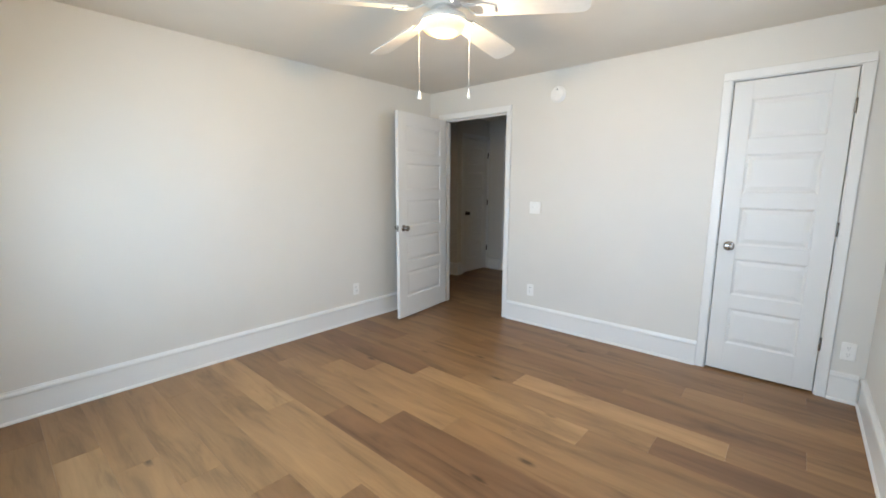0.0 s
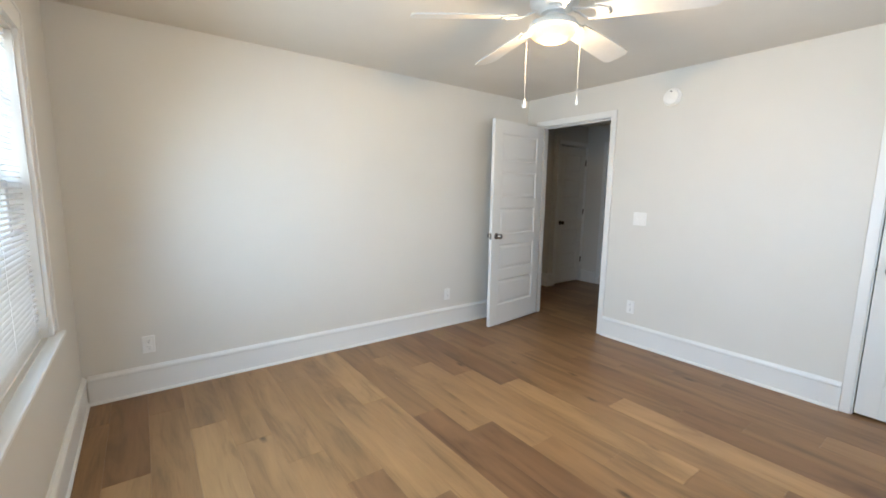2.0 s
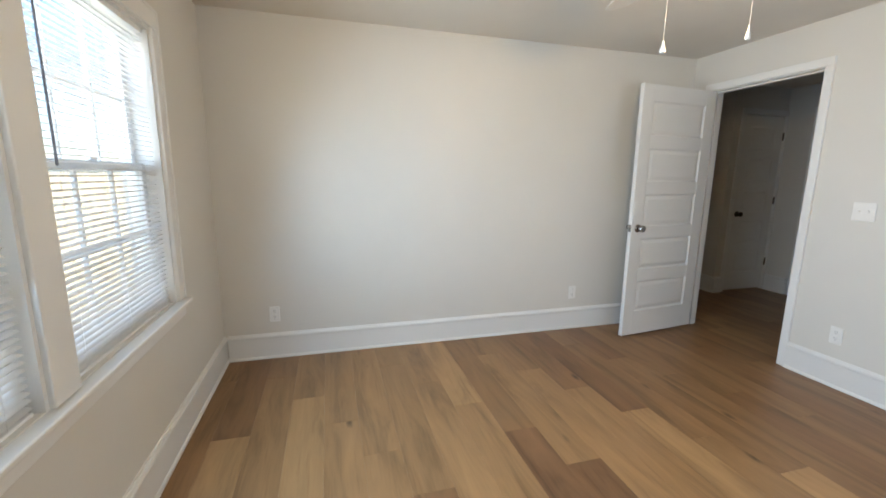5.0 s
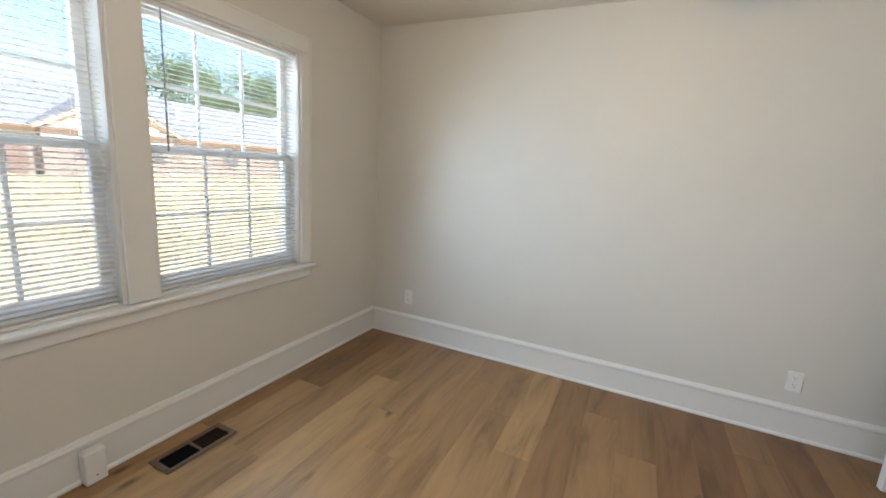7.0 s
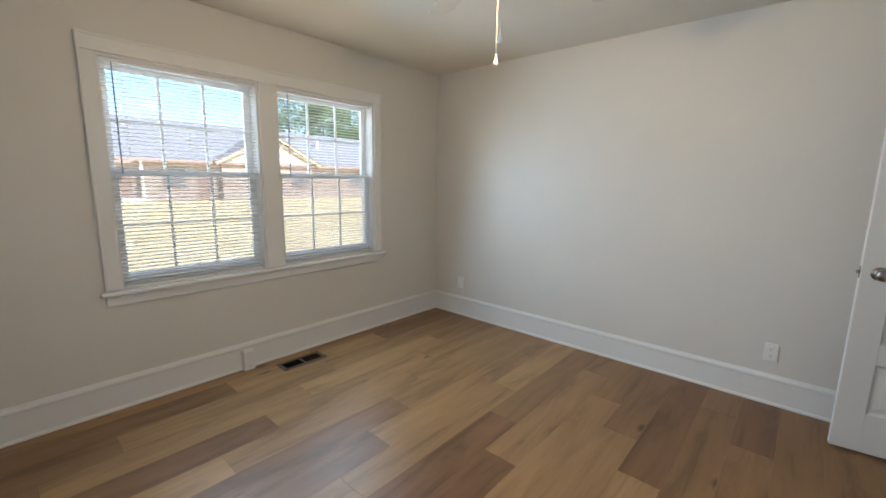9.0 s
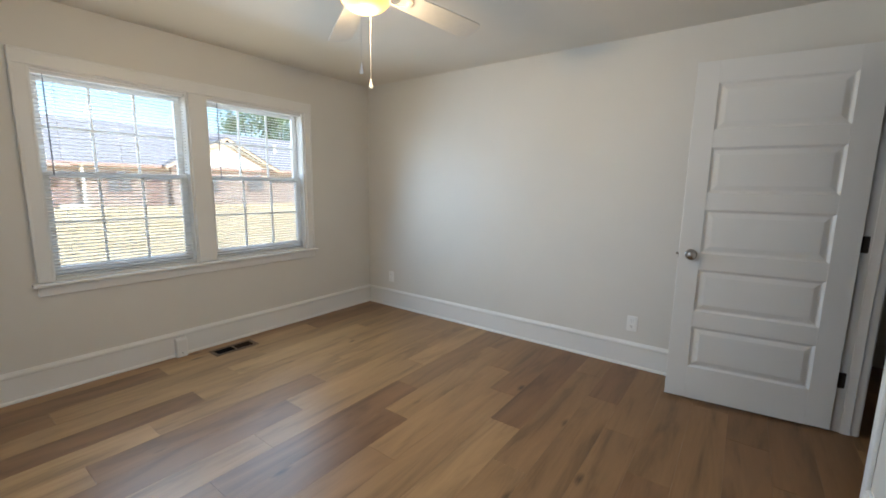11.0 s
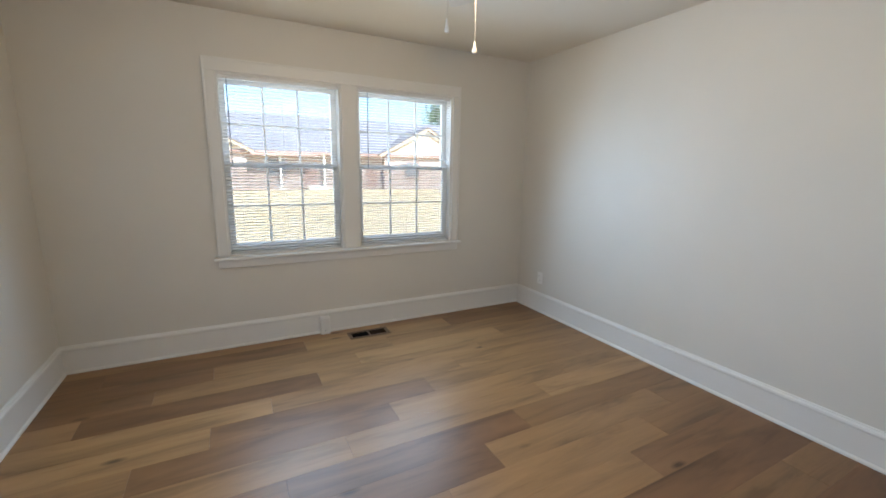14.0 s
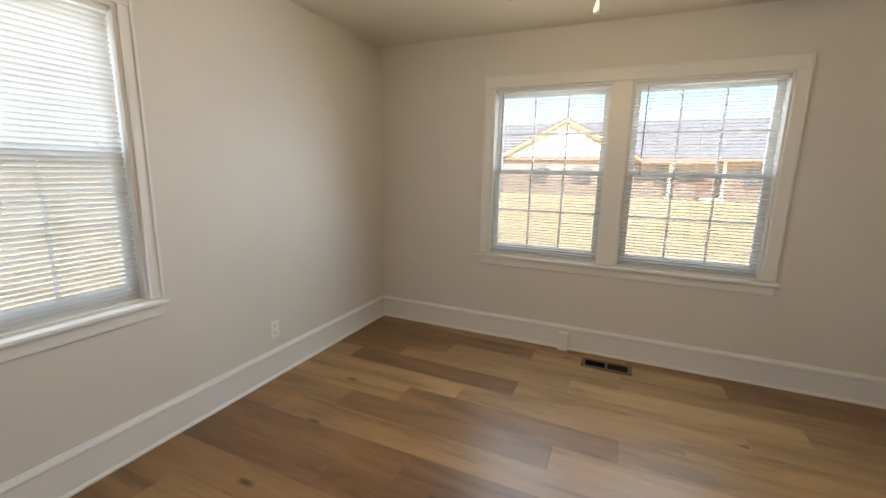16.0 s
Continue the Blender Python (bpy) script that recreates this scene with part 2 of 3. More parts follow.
BARK = plain("bark", (0.10, 0.075, 0.055), 0.95, 0, 0.3, 6.0)


def leaf_material():
    """Small leaves with the sky shining through them."""
    m = plain("leaf_green", (0.12, 0.155, 0.095), 0.6, 0, 0.3, 1.5)
    n, l = m.node_tree.nodes, m.node_tree.links
    tr, mix = n.new("ShaderNodeBsdfTranslucent"), n.new("ShaderNodeMixShader")
    tr.inputs["Color"].default_value = (0.20, 0.27, 0.13, 1)
    mix.inputs[0].default_value = 0.5
    l.new(n["Principled BSDF"].outputs[0], mix.inputs[1])
    l.new(tr.outputs[0], mix.inputs[2])
    l.new(mix.outputs[0], n["Material Output"].inputs["Surface"])
    return m


LEAF = leaf_material()
EXTERIOR = plain("exterior_siding", (0.6, 0.58, 0.55), 0.8, 0, 0.05, 4.0)


# ---- builders ----
def box(bm, x0, x1, y0, y1, z0, z1, bevel=0.0, seg=2):
    vs = [bm.verts.new((x, y, z)) for z in (z0, z1) for y in (y0, y1) for x in (x0, x1)]
    fs = [bm.faces.new([vs[i] for i in q]) for q in ((0, 2, 3, 1), (4, 5, 7, 6), (0, 1, 5, 4), (2, 6, 7, 3), (0, 4, 6, 2), (1, 3, 7, 5))]
    if bevel:
        es = list({e for f in fs for e in f.edges})
        bmesh.ops.bevel(bm, geom=es, offset=bevel, segments=seg, profile=0.5, affect="EDGES")
    return bm


def lathe(bm, profile, seg=32, axis="z", at=(0, 0, 0)):
    """Turn a profile of (radius, height) about an axis through at."""
    def put(r, h, a):
        c, s = r * math.cos(a), r * math.sin(a)
        v = {"z": (c, s, h), "y": (c, h, -s), "x": (h, c, s)}[axis]
        return bm.verts.new(Vector(v) + Vector(at))
    rings = []
    for r, h in profile:
        rings.append([put(0, h, 0)] if r < 1e-6 else [put(r, h, 2 * math.pi * k / seg) for k in range(seg)])
    for a, b in zip(rings, rings[1:]):
        for k in range(seg):
            q = [a[k % len(a)], a[(k + 1) % len(a)], b[(k + 1) % len(b)], b[k % len(b)]]
            q = list(dict.fromkeys(q))
            if len(q) > 2:
                bm.faces.new(q)
    for ring, flip in ((rings[0], True), (rings[-1], False)):
        if len(ring) > 2:
            bm.faces.new(ring[::-1] if flip else ring)
    return bm


def extrude_profile(bm, pts, a, b):
    """A straight run from a to b (along x) of a closed profile of (y, z)."""
    r0 = [bm.verts.new((a, y, z)) for y, z in pts]
    r1 = [bm.verts.new((b, y, z)) for y, z in pts]
    n = len(pts)
    for k in range(n):
        bm.faces.new([r0[k], r0[(k + 1) % n], r1[(k + 1) % n], r1[k]])
    bm.faces.new(r0[::-1])
    bm.faces.new(r1)
    return bm


def mesh_of(name, bm, mat, smooth=False):
    bmesh.ops.recalc_face_normals(bm, faces=bm.faces)
    me = bpy.data.meshes.new(name)
    bm.to_mesh(me)
    bm.free()
    for m in mat if isinstance(mat, (list, tuple)) else [mat]:
        me.materials.append(m)
    if smooth:
        me.shade_smooth()
        me.set_sharp_from_angle(angle=radians(35))
    return me


def part(name, bm, mat, parent=None, label="", smooth=False):
    ob = new(name, mesh_of(name, bm, mat, smooth))
    ob.parent = parent
    return tagged(ob, label)


def thing(name, m, label, category, group="", kind=""):
    ob = new(name)
    ob.empty_display_size = 0.1
    ob.matrix_world = m
    return tagged(ob, label, category, group, kind)


def setting(name, bm, mat, label, category, smooth=False):
    return tagged(part(name, bm, mat, None, "", smooth), label, category, "", "structure")


# ---- room: inner faces of the plaster ----
XW, XE, YS, YN, H = -3.14, 0.515, -0.275, 3.615, 2.355
T = 0.112
DX0, DX1 = -2.942, -2.128      # bedroom doorway
CX0, CX1 = -0.320, 0.292       # closet doorway
DH = 2.050
S0, S1, S2, S3 = -0.490, -1.340, -1.455, -2.325   # the two south windows
WZ0, WZ1 = 0.700, 1.972
E0, E1, EZ = 1.745, 2.595, 0.03   # east window, set a little higher
HY = 5.62                      # end of the hall

bm = bmesh.new()
box(bm, XW - T, S3, YS - 0.15, YS, 0, H)
box(bm, S2, S1, YS - 0.15, YS, WZ0, WZ1)
box(bm, S0, XE + 0.15, YS - 0.15, YS, 0, H)
box(bm, S3, S0, YS - 0.15, YS, 0, WZ0)
box(bm, S3, S0, YS - 0.15, YS, WZ1, H)
setting("wall_south", bm, WALL, "greige painted wall with two windows", "wall")

bm = bmesh.new()
box(bm, XE, XE + 0.15, YS, E0, 0, H)
box(bm, XE, XE + 0.15, E1, YN + T, 0, H)
box(bm, XE, XE + 0.15, E0, E1, 0, WZ0 + EZ)
box(bm, XE, XE + 0.15, E0, E1, WZ1 + EZ, H)
setting("wall_east", bm, WALL, "greige painted wall with one window", "wall")

bm = bmesh.new()
box(bm, XW - T, XW, YS, YN + T, 0, H)
setting("wall_west", bm, WALL, "plain greige painted wall", "wall")

bm = bmesh.new()
box(bm, XW, DX0 - 0.02, YN, YN + T, 0, H)
box(bm, DX1 + 0.02, CX0 - 0.02, YN, YN + T, 0, H)
box(bm, CX1 + 0.02, XE, YN, YN + T, 0, H)
box(bm, DX0 - 0.02, DX1 + 0.02, YN, YN + T, DH + 0.02, H)
box(bm, CX0 - 0.02, CX1 + 0.02, YN, YN + T, DH + 0.02, H)
setting("wall_north", bm, WALL, "greige painted wall with doorway and closet door", "wall")

bm = bmesh.new()
box(bm, XW - T, XE + 0.15, YS - 0.15, YN + T, H, H + 0.1)
setting("ceiling", bm, CEIL, "matte off-white painted ceiling", "ceiling")

# hall and closet beyond the north wall
bm = bmesh.new()
box(bm, -4.30, -3.74, 4.84, 4.96, 0, H)
box(bm, -3.86, -3.74, 4.96, 4.985, 0, H)
box(bm, -3.86, -3.74, 4.985, 5.60, 2.07, H)
box(bm, -3.86, -3.74, 5.60, HY + 0.1, 0, H)
setting("wall_hall_west", bm, WALL, "dim hall wall with a door", "wall")
bm = bmesh.new()
box(bm, -3.74, -3.40, HY, HY + 0.1, 0, H)
box(bm, -3.40, -2.60, HY, HY + 0.1, 2.07, H)
box(bm, -2.60, -1.20, HY, HY + 0.1, 0, H)
box(bm, -1.30, -1.20, YN + T, HY, 0, H)
box(bm, -4.40, -4.30, YN + T, 4.96, 0, H)
box(bm, -4.30, XW - T, YN + T - 0.1, YN + T, 0, H)
# next two: unseen walls added behind the hall door to keep sunlight out
box(bm, -4.40, -4.30, 4.96, HY + 0.1, 0, H)
box(bm, -4.30, -3.86, HY, HY + 0.1, 0, H)
box(bm, -3.50, -2.50, HY + 0.9, HY + 1.0, 0, H)
box(bm, -3.50, -3.40, HY + 0.1, HY + 0.9, 0, H)
box(bm, -2.60, -2.50, HY + 0.1, HY + 0.9, 0, H)
setting("wall_hall_end", bm, WALL, "dim hall end wall with a doorway, and added unseen outer walls", "wall")
bm = bmesh.new()
box(bm, -4.40, -1.20, YN + T, HY + 1.0, H, H + 0.1)
setting("ceiling_hall", bm, CEIL, "off-white hall ceiling", "ceiling")
bm = bmesh.new()
box(bm, -0.9, -0.8, YN + T, YN + 0.8, 0, H)
box(bm, 0.64, 0.74, YN + T, YN + 0.8, 0, H)
box(bm, -0.9, 0.74, YN + 0.8, YN + 0.9, 0, H)
box(bm, -0.9, 0.74, YN + T, YN + 0.9, H, H + 0.1)
setting("wall_closet", bm, WALL, "closet walls behind the shut door", "wall")

# ---- baseboards ----
BASE = [(0, 0), (-0.026, 0), (-0.026, 0.009), (-0.020, 0.016), (-0.016, 0.018), (-0.016, 0.152), (-0.0215, 0.156), (-0.0235, 0.166), (-0.020, 0.176), (-0.010, 0.181), (-0.008, 0.187), (0, 0.188)]


def baseboard(a, b, m, label="white painted tall baseboard with a moulded cap"):
    bm = extrude_profile(bmesh.new(), BASE, a, b)
    ob = setting("baseboard", bm, TRIM, label, "baseboard")
    ob.matrix_world = m
    return ob


baseboard(XW + 0.026, DX0 - 0.062, pose(0, YN, 0))
baseboard(DX1 + 0.060, CX0 - 0.062, pose(0, YN, 0))
baseboard(CX1 + 0.062, XE - 0.026, pose(0, YN, 0))
baseboard(-XE, -XW, pose(0, YS, 0, 0, 0, 180))
baseboard(YS + 0.026, YN - 0.026, pose(XW, 0, 0, 0, 0, 90))
baseboard(-YN + 0.026, -YS - 0.026, pose(XE, 0, 0, 0, 0, -90))
baseboard(-4.30, -3.716, pose(0, 4.84, 0))
baseboard(4.84, 4.93, pose(-3.74, 0, 0, 0, 0, 90))
baseboard(-3.714, -3.47, pose(0, HY, 0))

# ---- doors ----
def door_casing(name, x0, x1, m, depth=T, casing_back=False):
    """Jamb lining, stop and flat casing round an opening x0..x1 in a wall whose room face is y = 0 and whose depth runs to +y."""
    th = thing(name, m, "white painted door casing and jamb", "door frame", "", "structure")
    for a, b in ((x0 - 0.02, x0), (x1, x1 + 0.02)):
        part("jamb", box(bmesh.new(), a, b, -0.003, depth + 0.003, 0, DH + 0.02), TRIM, th)
    part("head_jamb", box(bmesh.new(), x0, x1, -0.003, depth + 0.003, DH, DH + 0.02), TRIM, th)
    for a, b in ((x0, x0 + 0.012), (x1 - 0.012, x1)):
        part("door_stop", box(bmesh.new(), a, b, 0.045, 0.085, 0, DH - 0.012, 0.002), TRIM, th)
    part("door_stop", box(bmesh.new(), x0, x1, 0.045, 0.085, DH - 0.012, DH, 0.002), TRIM, th)
    faces = [(-0.016, -0.0005)] + ([(depth + 0.0005, depth + 0.013)] if casing_back else [])
    for y0, y1 in faces:
        for a, b in ((x0 - 0.060, x0 - 0.006), (x1 + 0.006, x1 + 0.060)):
            part("side_casing", box(bmesh.new(), a, b, y0, y1, 0, DH + 0.006, 0.004), TRIM, th)
        part("head_casing", box(bmesh.new(), x0 - 0.060, x1 + 0.060, y0 - 0.001, y1, DH + 0.006, DH + 0.060, 0.004), TRIM, th)
    return th


def knob(th, x, y, z, out, mat):
    """Round door knob on its rose; out: -1 or 1, the way it points along y."""
    prof = [(0.0, 0.0), (0.033, 0.0), (0.033, 0.004), (0.026, 0.010), (0.013, 0.012), (0.011, 0.026), (0.017, 0.032), (0.0265, 0.040), (0.0285, 0.050), (0.024, 0.059), (0.012, 0.063), (0.0, 0.0635)]
    part("knob", lathe(bmesh.new(), [(r, out * h) for r, h in prof], 28, "y", (x, y, z)), mat, th, "round satin metal knob", True)


def panel_door(name, w, m, label, category, metal):
    """A five-panel moulded door leaf; x from the hinge, thickness along +y, both faces moulded."""
    th = thing(name, m, label, category, "", "structure")
    t, hgt, z0, st = 0.035, 2.026, 0.016, 0.112 if w > 0.7 else 0.105
    gap, ph, bot = 0.098, 0.262, 0.205
    zs = [bot + k * (ph + gap) for k in range(5)]
    core = bmesh.new()
    box(core, 0, st, 0, t, z0, z0 + hgt, 0.0015, 1)
    box(core, w - st, w, 0, t, z0, z0 + hgt, 0.0015, 1)
    edges = [0.0] + [v for z in zs for v in (z, z + ph)] + [hgt]
    for a, b in zip(edges[::2], edges[1::2]):
        box(core, st, w - st, 0, t, z0 + a, z0 + b)
    part("leaf", core, DOOR, th)
    for z in zs:
        pm = bmesh.new()
        for side in (0, 1):
            rings = []
            for inset, dep in ((0, 0.0), (0.003, 0.0022), (0.011, 0.0085), (0.018, 0.0095), (0.042, 0.003), (0.046, 0.0025)):
                y = dep if side == 0 else t - dep
                rings.append([pm.verts.new(c) for c in ((st + inset, y, z0 + z + inset), (w - st - inset, y, z0 + z + inset), (w - st - inset, y, z0 + z + ph - inset), (st + inset, y, z0 + z + ph - inset))])
            for a, b in zip(rings, rings[1:]):
                for k in range(4):
                    pm.faces.new([a[k], a[(k + 1) % 4], b[(k + 1) % 4], b[k]])
            pm.faces.new(rings[-1])
        part("panel", pm, DOOR, th)
    kx = w - 0.066
    knob(th, kx, -0.0005, 0.930, -1, metal)
    knob(th, kx, t + 0.0005, 0.930, 1, metal)
    part("latch_plate", box(bmesh.new(), w - 0.001, w + 0.0015, 0.006, t - 0.006, 0.90, 0.96, 0.0005, 1), NICKEL, th, "satin metal latch plate")
    part("latch_bolt", lathe(bmesh.new(), [(0.0, 0.0), (0.008, 0.0), (0.008, 0.010), (0.005, 0.013), (0.0, 0.013)], 14, "x", (w + 0.001, t / 2, 0.93)), NICKEL, th, "", True)
    return th


def hinge(m, metal, label):
    """Butt hinge: two leaves and a knuckled barrel about the origin."""
    th = thing("hinge", m, label, "hinge", "door hinges")
    part("leaf_plate", box(bmesh.new(), -0.003, -0.0005, 0.0, 0.036, -0.044, 0.044, 0.0008, 1), metal, th)
    b = bmesh.new()
    for k in range(5):
        z = -0.044 + k * 0.0178
        lathe(b, [(0.0, z), (0.0062, z + 0.0004), (0.0062, z + 0.0164), (0.0, z + 0.0168)], 12, "z", (0.0, -0.006, 0))
    part("barrel", b, metal, th, "", True)
    return th


door_casing("door_frame", DX0, DX1, pose(0, YN, 0), T, True)
OPEN = 83.4
panel_door("door_1", 0.808, pose(DX0 + 0.003, YN - 0.004, 0, 0, 0, -OPEN), "white five-panel bedroom door standing open", "door", NICKEL)
for z in (0.30, 1.05, 1.80):
    hinge(pose(DX0 + 0.0035, YN - 0.001, z), BRONZE, "dark bronze butt hinge on the open door")

door_casing("closet_door_frame", CX0, CX1, pose(0, YN, 0))
# the shut closet door hangs from its east jamb
door2 = panel_door("door_2", 0.600, pose(CX1 - 0.006, YN + 0.037, 0, 0, 0, 180), "white five-panel closet door, shut", "door", NICKEL)
for z in (0.345, 1.085, 1.82):
    hinge(pose(CX1 - 0.001, YN - 0.003, z), NICKEL, "satin nickel butt hinge on the closet door")

# hall door on the hall's west wall and the doorway in its end wall
hm = pose(-3.74, 0, 0, 0, 0, 90)
door_casing("hall_door_frame", 4.99, 5.595, hm, 0.12)
panel_door("door_3", 0.60, pose(-3.74 - 0.037, 5.592, 0, 0, 0, -90), "white five-panel hall door, shut, in shadow", "door", BRONZE)
for z in (0.345, 1.085, 1.82):
    hinge(pose(-3.738, 5.594, z, 0, 0, 90), BRONZE, "dark hinge on the hall door")
door_casing("hall_end_frame", -3.39, -2.61, pose(0, HY, 0), 0.1)

# ---- windows ----
def sash(th, w, z0, z1, y, top):
    """One sash with a 3 x 2 grille, and its panes; y: its outer plane."""
    s, r0, r1, d = 0.042, (0.032 if top else 0.050), (0.045 if top else 0.034), 0.030
    name = "upper_sash" if top else "lower_sash"
    b = bmesh.new()
    box(b, 0.018, 0.018 + s, y, y + d, z0, z1, 0.003, 1)
    box(b, w - 0.018 - s, w - 0.018, y, y + d, z0, z1, 0.003, 1)
    box(b, 0.018 + s, w - 0.018 - s, y, y + d, z0, z0 + r0, 0.003, 1)
    box(b, 0.018 + s, w - 0.018 - s, y, y + d, z1 - r1, z1, 0.003, 1)
    sa = part(name, b, VINYL, th)
    a0, a1, c0, c1 = 0.018 + s, w - 0.018 - s, z0 + r0, z1 - r1
    mw = 0.016
    zm = (c0 + c1) / 2
    part("muntin", box(bmesh.new(), a0, a1, y + 0.008, y + 0.022, zm - mw / 2, zm + mw / 2, 0.003, 1), VINYL, sa)
    for k in (1, 2):
        xm = a0 + (a1 - a0) * k / 3
        part("muntin", box(bmesh.new(), xm - mw / 2, xm + mw / 2, y + 0.007, y + 0.023, c0, c1, 0.003, 1), VINYL, sa)
    for i in range(3):
        for j in range(2):
            xa, xb = a0 + (a1 - a0) * i / 3, a0 + (a1 - a0) * (i + 1) / 3
            za, zb = c0 + (c1 - c0) * j / 2, c0 + (c1 - c0) * (j + 1) / 2
            g = part("pane", box(bmesh.new(), xa, xb, y + 0.013, y + 0.017, za, zb), GLASS, sa)
            g.visible_shadow = False


def window(name, m, w, label):
    """A double-hung vinyl window of width w; x along the wall, y outward from the plaster, z up."""
    th = thing(name, m, label, "window", "", "structure")
    for a, b in ((0, 0.018), (w - 0.018, w)):
        part("side_jamb", box(bmesh.new(), a, b, -0.004, 0.16, WZ0, WZ1), TRIM, th)
    part("head_jamb", box(bmesh.new(), 0.018, w - 0.018, -0.004, 0.16, WZ1 - 0.018, WZ1), TRIM, th)
    part("window_sill", box(bmesh.new(), 0.018, w - 0.018, 0.045, 0.19, WZ0 - 0.004, WZ0 + 0.022), VINYL, th)
    zm = 1.355
    sash(th, w, WZ0 + 0.022, zm + 0.018, 0.062, False)
    sash(th, w, zm - 0.020, WZ1 - 0.018, 0.096, True)
    part("sash_lock", box(bmesh.new(), w / 2 - 0.025, w / 2 + 0.025, 0.066, 0.084, zm + 0.018, zm + 0.030, 0.003, 1), VINYL, th)
    b = bmesh.new()
    box(b, 0.03, w - 0.03, 0.134, 0.136, WZ0 + 0.03, zm)
    sc = part("insect_screen", b, SCREEN, th, "grey half insect screen")
    sc.visible_shadow = False
    return th


def mini_blind(m, w, tilt, wand_x, group=""):
    """White mini blind, lowered, its slats tilted by tilt degrees with the room edge up."""
    th = thing("window_blind", m, "white mini blind, lowered with open slats, in the window", "blind", group)
    part("headrail", box(bmesh.new(), 0.004, w - 0.004, -0.013, 0.013, 1.245, 1.27, 0.002, 1), VINYL, th)
    part("bottom_rail", box(bmesh.new(), 0.006, w - 0.006, -0.012, 0.012, 0.006, 0.021, 0.004, 2), VINYL, th)
    sb = bmesh.new()
    prof = []
    c, s = math.cos(radians(tilt)), math.sin(radians(tilt))
    for k in range(5):
        u = -0.0125 + 0.025 * k / 4
        v = 0.0030 * (1 - (u / 0.0125) ** 2)
        prof.append((u * c + v * s, -u * s + v * c))
    top = [[sb.verts.new((x, y, z)) for y, z in prof] for x in (0.006, w - 0.006)]
    low = [[sb.verts.new((x, y, z - 0.0005)) for y, z in prof] for x in (0.006, w - 0.006)]
    for k in range(4):
        sb.faces.new([top[0][k], top[1][k], top[1][k + 1], top[0][k + 1]])
        sb.faces.new([low[0][k], low[0][k + 1], low[1][k + 1], low[1][k]])
    for e in (0, 4):
        sb.faces.new([top[0][e], top[1][e], low[1][e], low[0][e]])
    me = mesh_of("slat", sb, SLAT, True)
    n, pitch = 57, 0.0213
    for k in range(n):
        ob = new("slat", me)
        ob.parent = th
        ob.location = (0, 0, 0.034 + k * pitch)
        ob.rotation_euler = (radians(random.uniform(-0.6, 0.6)), radians(random.uniform(-0.03, 0.03)), 0)
    for x in (0.10, w / 2, w - 0.10):
        b = bmesh.new()
        for y in (-0.0135, 0.0135):
            box(b, x - 0.0006, x + 0.0006, y - 0.0004, y + 0.0004, 0.02, 1.245)
        part("ladder_cord", b, VINYL, th)
    b = lathe(bmesh.new(), [(0.0, 0.66), (0.0042, 0.662), (0.0034, 1.20), (0.002, 1.245), (0.0, 1.246)], 8, "z", (wand_x, -0.022, 0))
    part("tilt_wand", b, WAND, th, "slim grey tilt wand", True)
    return th


window("window_1", pose(S0, YS, 0, 0, 0, 180), S0 - S1, "white double-hung window with grilles")
window("window_2", pose(S2, YS, 0, 0, 0, 180), S2 - S3, "white double-hung window with grilles")
window("window_3", pose(XE, E1, EZ, 0, 0, -90), E1 - E0, "white double-hung window with grilles")
mini_blind(pose(S0 - 0.018, YS - 0.030, WZ0 - 0.012, 0, 0, 180), S0 - S1 - 0.036, -8, 0.055, "south window blinds")
mini_blind(pose(S2 - 0.018, YS - 0.030, WZ0 - 0.012, 0, 0, 180), S2 - S3 - 0.036, -8, 0.080, "south window blinds")
mini_blind(pose(XE + 0.030, E1 - 0.018, WZ0 + EZ - 0.012, 0, 0, -90), E1 - E0 - 0.036, 47, 0.06)


def window_trim(name, m, spans, w, c=0.068, lap=0.024):
    """Flat casing, stool and apron round one or more openings; x along the wall from 0 to w, y outward."""
    th = thing(name, m, "white painted window casing with stool and apron", "window trim", "", "structure")
    part("side_casing", box(bmesh.new(), -c, 0.004, -0.020, -0.0005, WZ0, WZ1 - 0.004, 0.004), TRIM, th)
    part("side_casing", box(bmesh.new(), w - 0.004, w + c, -0.020, -0.0005, WZ0, WZ1 - 0.004, 0.004), TRIM, th)
    part("head_casing", box(bmesh.new(), -c, w + c, -0.022, -0.0005, WZ1 - 0.004, WZ1 + 0.082, 0.004), TRIM, th)
    for a, b in spans:
        part("mullion_casing", box(bmesh.new(), a - 0.004, b + 0.004, -0.020, -0.0005, WZ0, WZ1 - 0.004, 0.004), TRIM, th)
    part("stool", box(bmesh.new(), -c - lap, w + c + lap, -0.048, 0.045, WZ0 - 0.026, WZ0 - 0.0045, 0.006, 3), TRIM, th)
    part("apron", box(bmesh.new(), -c, w + c, -0.017, -0.0005, WZ0 - 0.088, WZ0 - 0.026, 0.004), TRIM, th)
    for a, b in ((-c, -c + 0.014), (w + c - 0.014, w + c)):
        part("back_band", box(bmesh.new(), a, b, -0.027, -0.0185, WZ0, WZ1 + 0.082, 0.003), TRIM, th)
    part("back_band", box(bmesh.new(), -c + 0.014, w + c - 0.014, -0.027, -0.0205, WZ1 + 0.068, WZ1 + 0.082, 0.003), TRIM, th)
    return th


window_trim("window_trim_south", pose(S0, YS, 0, 0, 0, 180), [(S0 - S1, S0 - S2)], S0 - S3)
window_trim("window_trim_east", pose(XE, E1, EZ, 0, 0, -90), [], E1 - E0, 0.052, 0.008)

